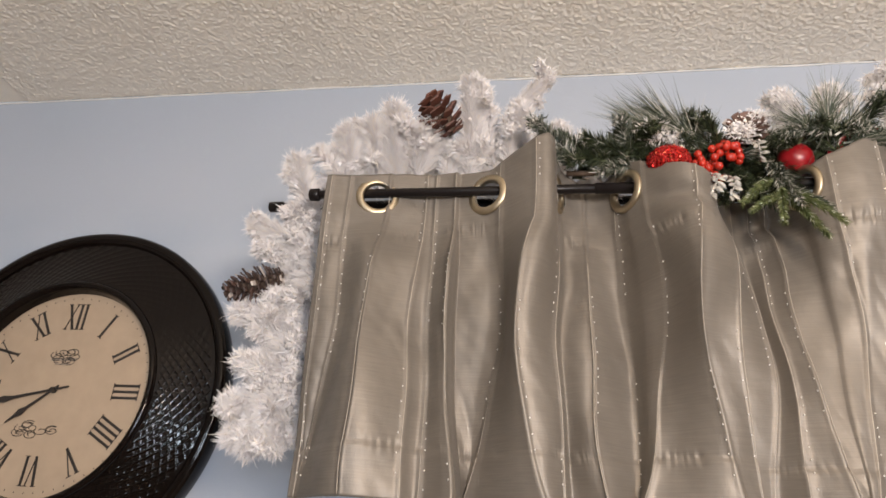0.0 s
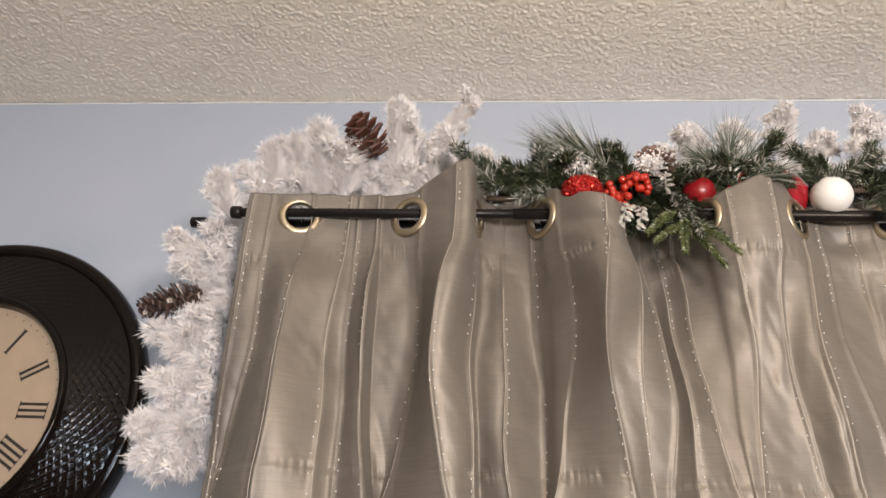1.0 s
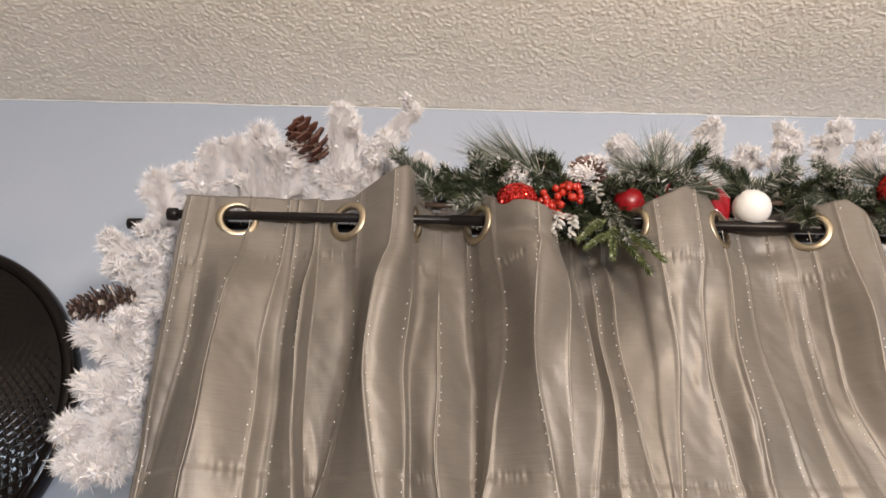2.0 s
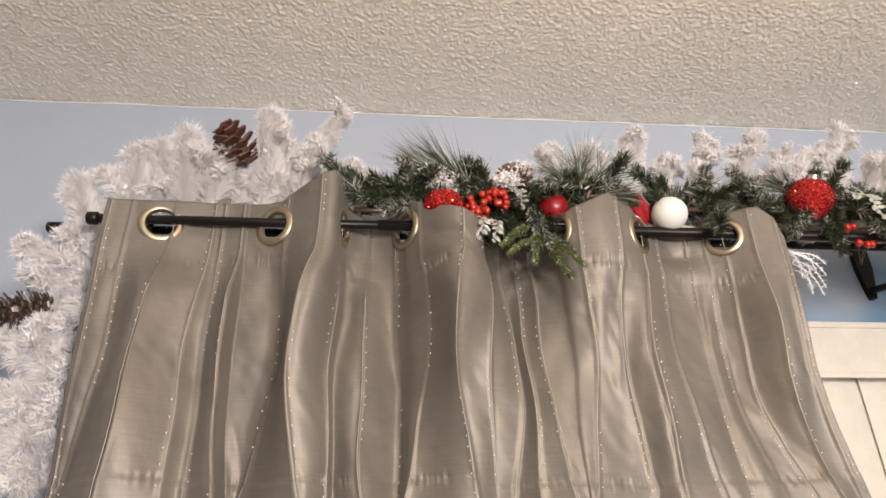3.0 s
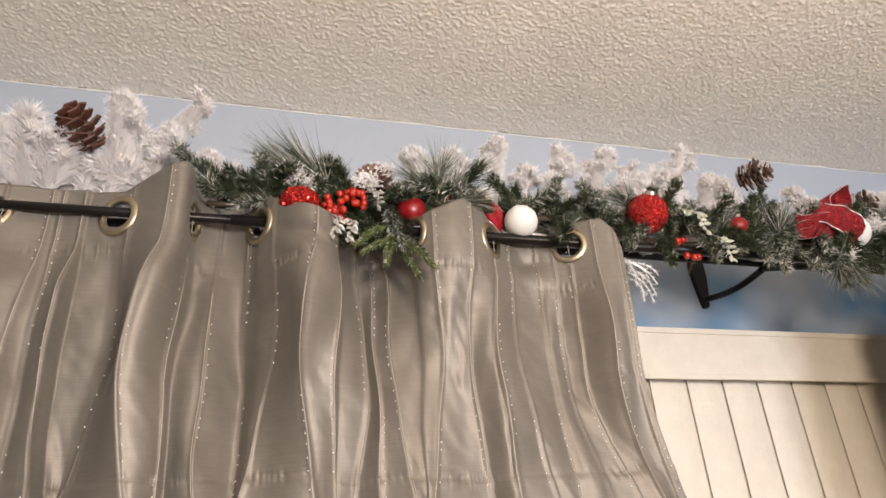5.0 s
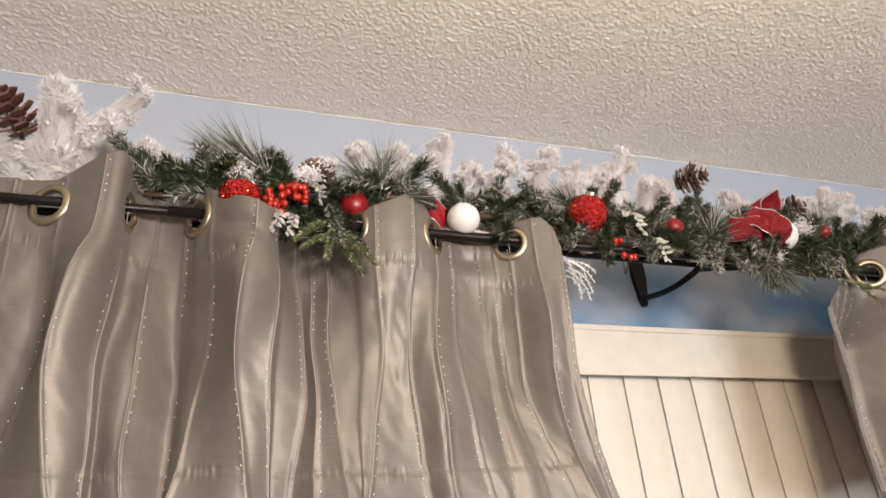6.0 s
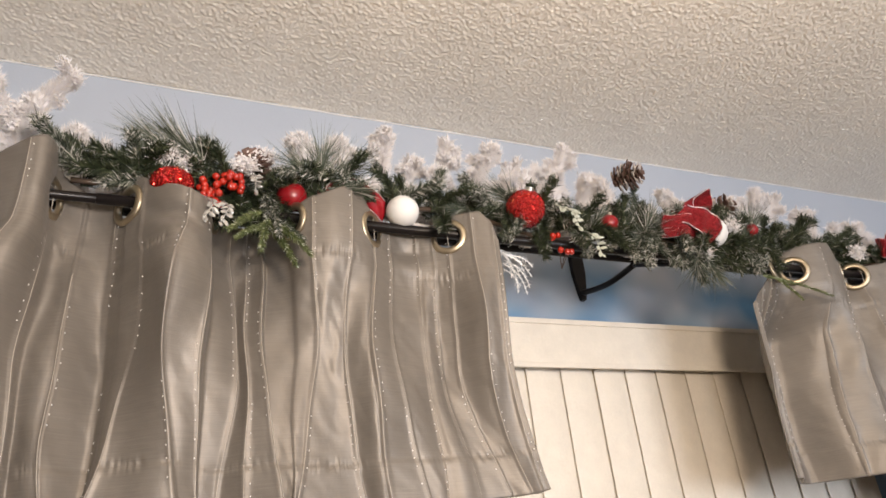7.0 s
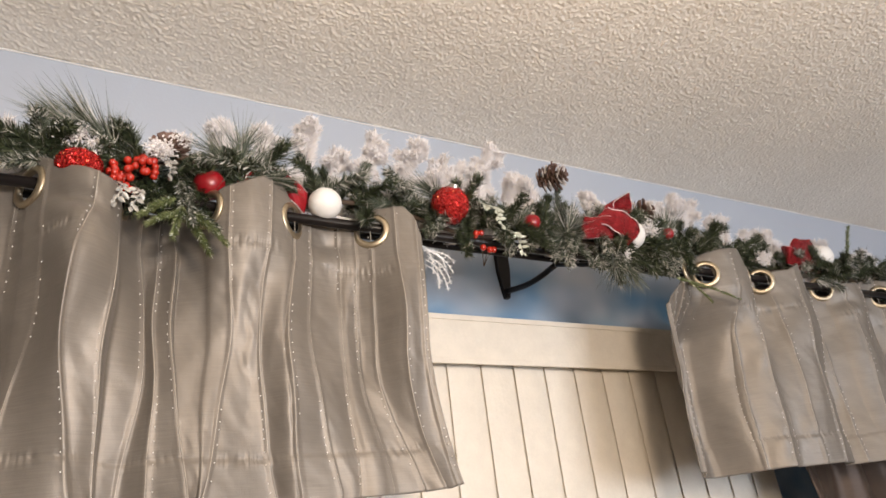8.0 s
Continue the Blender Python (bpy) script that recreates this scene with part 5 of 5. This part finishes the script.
def leaf_sprig(points, count, size, mat, label, seed, name="leaf_sprig"):
    """A drooping stem with pairs of small pointed leaves."""
    r = np.random.RandomState(seed)
    at = points[0]
    sprig = thing(name, label, "decoration", "glitter sprigs on the garland", at=at)
    pts = np.asarray(points, float) - np.asarray(at)
    s = np.linspace(0, 1, 20)
    kn = np.linspace(0, 1, len(pts))
    c = np.stack([np.interp(s, kn, pts[:, k]) for k in range(3)], 1)
    mesh("stem", *tube(c, 0.0011, 5), mat, sprig)
    for k in range(count):
        t = 0.12 + 0.88 * k / max(1, count - 1)
        p = np.array([np.interp(t, s, c[:, j]) for j in range(3)])
        tan = c[-1] - c[0]
        tan /= np.linalg.norm(tan)
        side = np.array([tan[2], 0, -tan[0]]) * (1 if k % 2 else -1)
        way = tan * 0.7 + side * 0.8 + r.normal(size=3) * 0.25
        if k == count - 1:
            way = tan
        way /= np.linalg.norm(way)
        wide = np.cross(way, np.array([0, 1.0, 0]) + 0.3 * r.normal(size=3))
        wide /= np.linalg.norm(wide)
        nor = np.cross(way, wide)
        L, W = size * r.uniform(0.8, 1.2), size * 0.26
        ring = [p, p + way * L * 0.35 + wide * W, p + way * L * 0.7 + wide * W * 0.75, p + way * L, p + way * L * 0.7 - wide * W * 0.75, p + way * L * 0.35 - wide * W]
        ctr = p + way * L * 0.5 + nor * W * 0.35
        v = np.array(ring + [ctr, ctr - nor * 0.0012])
        f = [(j, (j + 1) % 6, 6) for j in range(6)] + [((j + 1) % 6, j, 7) for j in range(6)]
        mesh("leaf", v, f, mat, sprig, smooth=False)
    return sprig


leaf_sprig([(0.085, -0.355, 2.095), (0.098, -0.375, 2.075), (0.088, -0.38, 2.05)], 11, 0.013, M_SILVER, "silver glitter leaf sprig over the valance", 1)
leaf_sprig([(0.11, -0.355, 2.09), (0.118, -0.375, 2.07), (0.108, -0.38, 2.045)], 10, 0.013, M_SILVER, "silver glitter leaf sprig over the valance", 2)
leaf_sprig([(0.14, -0.345, 2.15), (0.152, -0.37, 2.125), (0.15, -0.375, 2.10)], 11, 0.012, M_SILVER, "silver glitter leaf sprig over the valance", 3)
M_HOLLY = island_material("frosted_leaf", [(0.0, (0.13, 0.17, 0.10)), (0.5, (0.40, 0.42, 0.35)), (0.75, (0.62, 0.62, 0.57))], 0.4)
leaf_sprig([(0.645, -0.35, 2.155), (0.665, -0.37, 2.135), (0.668, -0.375, 2.10)], 14, 0.014, M_HOLLY, "green leaf sprig edged with white frost", 4)
leaf_sprig([(0.68, -0.35, 2.115), (0.70, -0.37, 2.09), (0.702, -0.375, 2.055)], 13, 0.014, M_HOLLY, "green leaf sprig edged with white frost", 5)


def glitter_fern(stems, label, seed):
    """White glitter fern: stems with short flat fronds to both sides."""
    r = np.random.RandomState(seed)
    fern = thing("glitter_fern", label, "decoration", "glitter sprigs on the garland", at=stems[0][0])
    for p0, p1 in stems:
        c = stem_curve(p0, p1, (0.006, -0.004, 0.004), 26)
        tan = (c[-1] - c[0]) / np.linalg.norm(c[-1] - c[0])
        side = np.cross(tan, (0, 1.0, 0))
        c2 = c[2::3]
        base = np.repeat(c2, 4, 0)
        sg = np.tile([1.0, -1.0, 0.6, -0.6], len(c2))[:, None]
        way = tan * 0.6 + side * sg + r.normal(size=base.shape) * 0.45
        nee = spikes(base, way, r.uniform(0.004, 0.011, len(base)), 0.0006)
        under(mesh("frond", *joined([nee, tube(c, 0.0006, 5)]), M_GLITWHITE, None, smooth=False), fern)


M_GLITWHITE = island_material("white_glitter", [(0.0, (0.80, 0.81, 0.83)), (0.6, (0.88, 0.88, 0.88))], 0.35, metal=0.2)
glitter_fern([((0.53, -0.325, 2.08), (0.562, -0.335, 2.000)), ((0.535, -0.325, 2.07), (0.588, -0.335, 2.022)), ((0.535, -0.33, 2.07), (0.548, -0.34, 2.015)), ((0.545, -0.33, 2.05), (0.578, -0.34, 2.000)), ((0.54, -0.33, 2.06), (0.592, -0.335, 2.040)), ((0.54, -0.33, 2.045), (0.572, -0.34, 1.988)), ((0.545, -0.33, 2.045), (0.56, -0.34, 2.02)), ((0.54, -0.33, 2.06), (0.575, -0.335, 2.03)), ((0.54, -0.33, 2.035), (0.556, -0.34, 1.99))], "white glitter fern hanging beside the curtain edge", 6)


def ribbon(parent, path, wide, mat=None):
    """A folded ribbon: path of (x, y, z), width along wide; with pale wired edges."""
    p = np.asarray(path, float)
    s, kn = np.linspace(0, 1, 30), np.linspace(0, 1, len(p))
    # smooth the corners
    c = np.stack([np.interp(s, kn, p[:, k]) for k in range(3)], 1)
    for _ in range(3):
        c[1:-1] = (c[:-2] + c[1:-1] * 2 + c[2:]) / 4
    w = np.asarray(wide, float) / 2
    cols = 7
    rows = []
    for j in range(cols):
        u = j / (cols - 1) * 2 - 1
        rows.append(c + w * u + np.array([0, 0.002, 0]) * np.sin(s * 21 + j)[:, None])
    V = np.stack(rows, 1).reshape(-1, 3)
    idx = np.arange(30 * cols).reshape(30, cols)
    F = np.stack([idx[:-1, :-1], idx[1:, :-1], idx[1:, 1:], idx[:-1, 1:]], -1).reshape(-1, 4)
    ob = mesh("loop", V, F.tolist(), mat or M_BOW, parent)
    ob.modifiers.new("thickness", "SOLIDIFY").thickness = 0.0012
    for e in (0, -1):
        mesh("wired_edge", *tube(rows[e], 0.0009, 5), M_RIBEDGE, ob, label="silver wired edge")
    return ob


bow = thing("ribbon_bow", "red ribbon bow with silver wired edges", "bow", "bows on the garland", at=(0.945, -0.345, 2.138))
ribbon(bow, [(0.02, 0, -0.005), (-0.03, -0.02, 0.0), (-0.09, -0.015, -0.010), (-0.06, 0.01, 0.02), (0.01, 0.0, 0.02)], (0.012, -0.012, 0.040))
ribbon(bow, [(0.0, 0.005, 0.005), (-0.015, 0.0, 0.050), (0.03, -0.01, 0.078), (0.050, 0.005, 0.074), (0.03, 0.005, 0.01)], (0.034, -0.022, 0.018))
ribbon(bow, [(-0.045, -0.022, 0.022), (-0.005, -0.03, 0.012), (0.02, -0.03, -0.012), (0.018, -0.02, -0.030)], (0.040, -0.010, 0.030))
bow2 = thing("ribbon_bow", "red ribbon bow standing up behind the valance", "bow", "bows on the garland", at=(1.525, -0.34, 2.15))
ribbon(bow2, [(0.01, 0, -0.01), (-0.02, -0.01, 0.02), (0.0, -0.015, 0.045), (0.035, 0.0, 0.05), (0.03, 0.01, 0.0)], (0.065, 0.0, 0.004))
ribbon(bow2, [(0.01, 0, -0.01), (-0.03, -0.012, -0.015), (-0.065, -0.01, 0.0), (-0.05, 0.01, 0.01)], (0.0, -0.01, 0.04))
bow3 = thing("ribbon_bow", "flat dark red ribbon tucked behind the valance top", "bow", "bows on the garland", at=(0.29, -0.325, 2.135))
ribbon(bow3, [(-0.045, 0.0, -0.012), (-0.01, -0.015, 0.014), (0.03, -0.012, 0.002), (0.06, 0.0, -0.016)], (0.0, -0.02, 0.026), M_RIBBON)
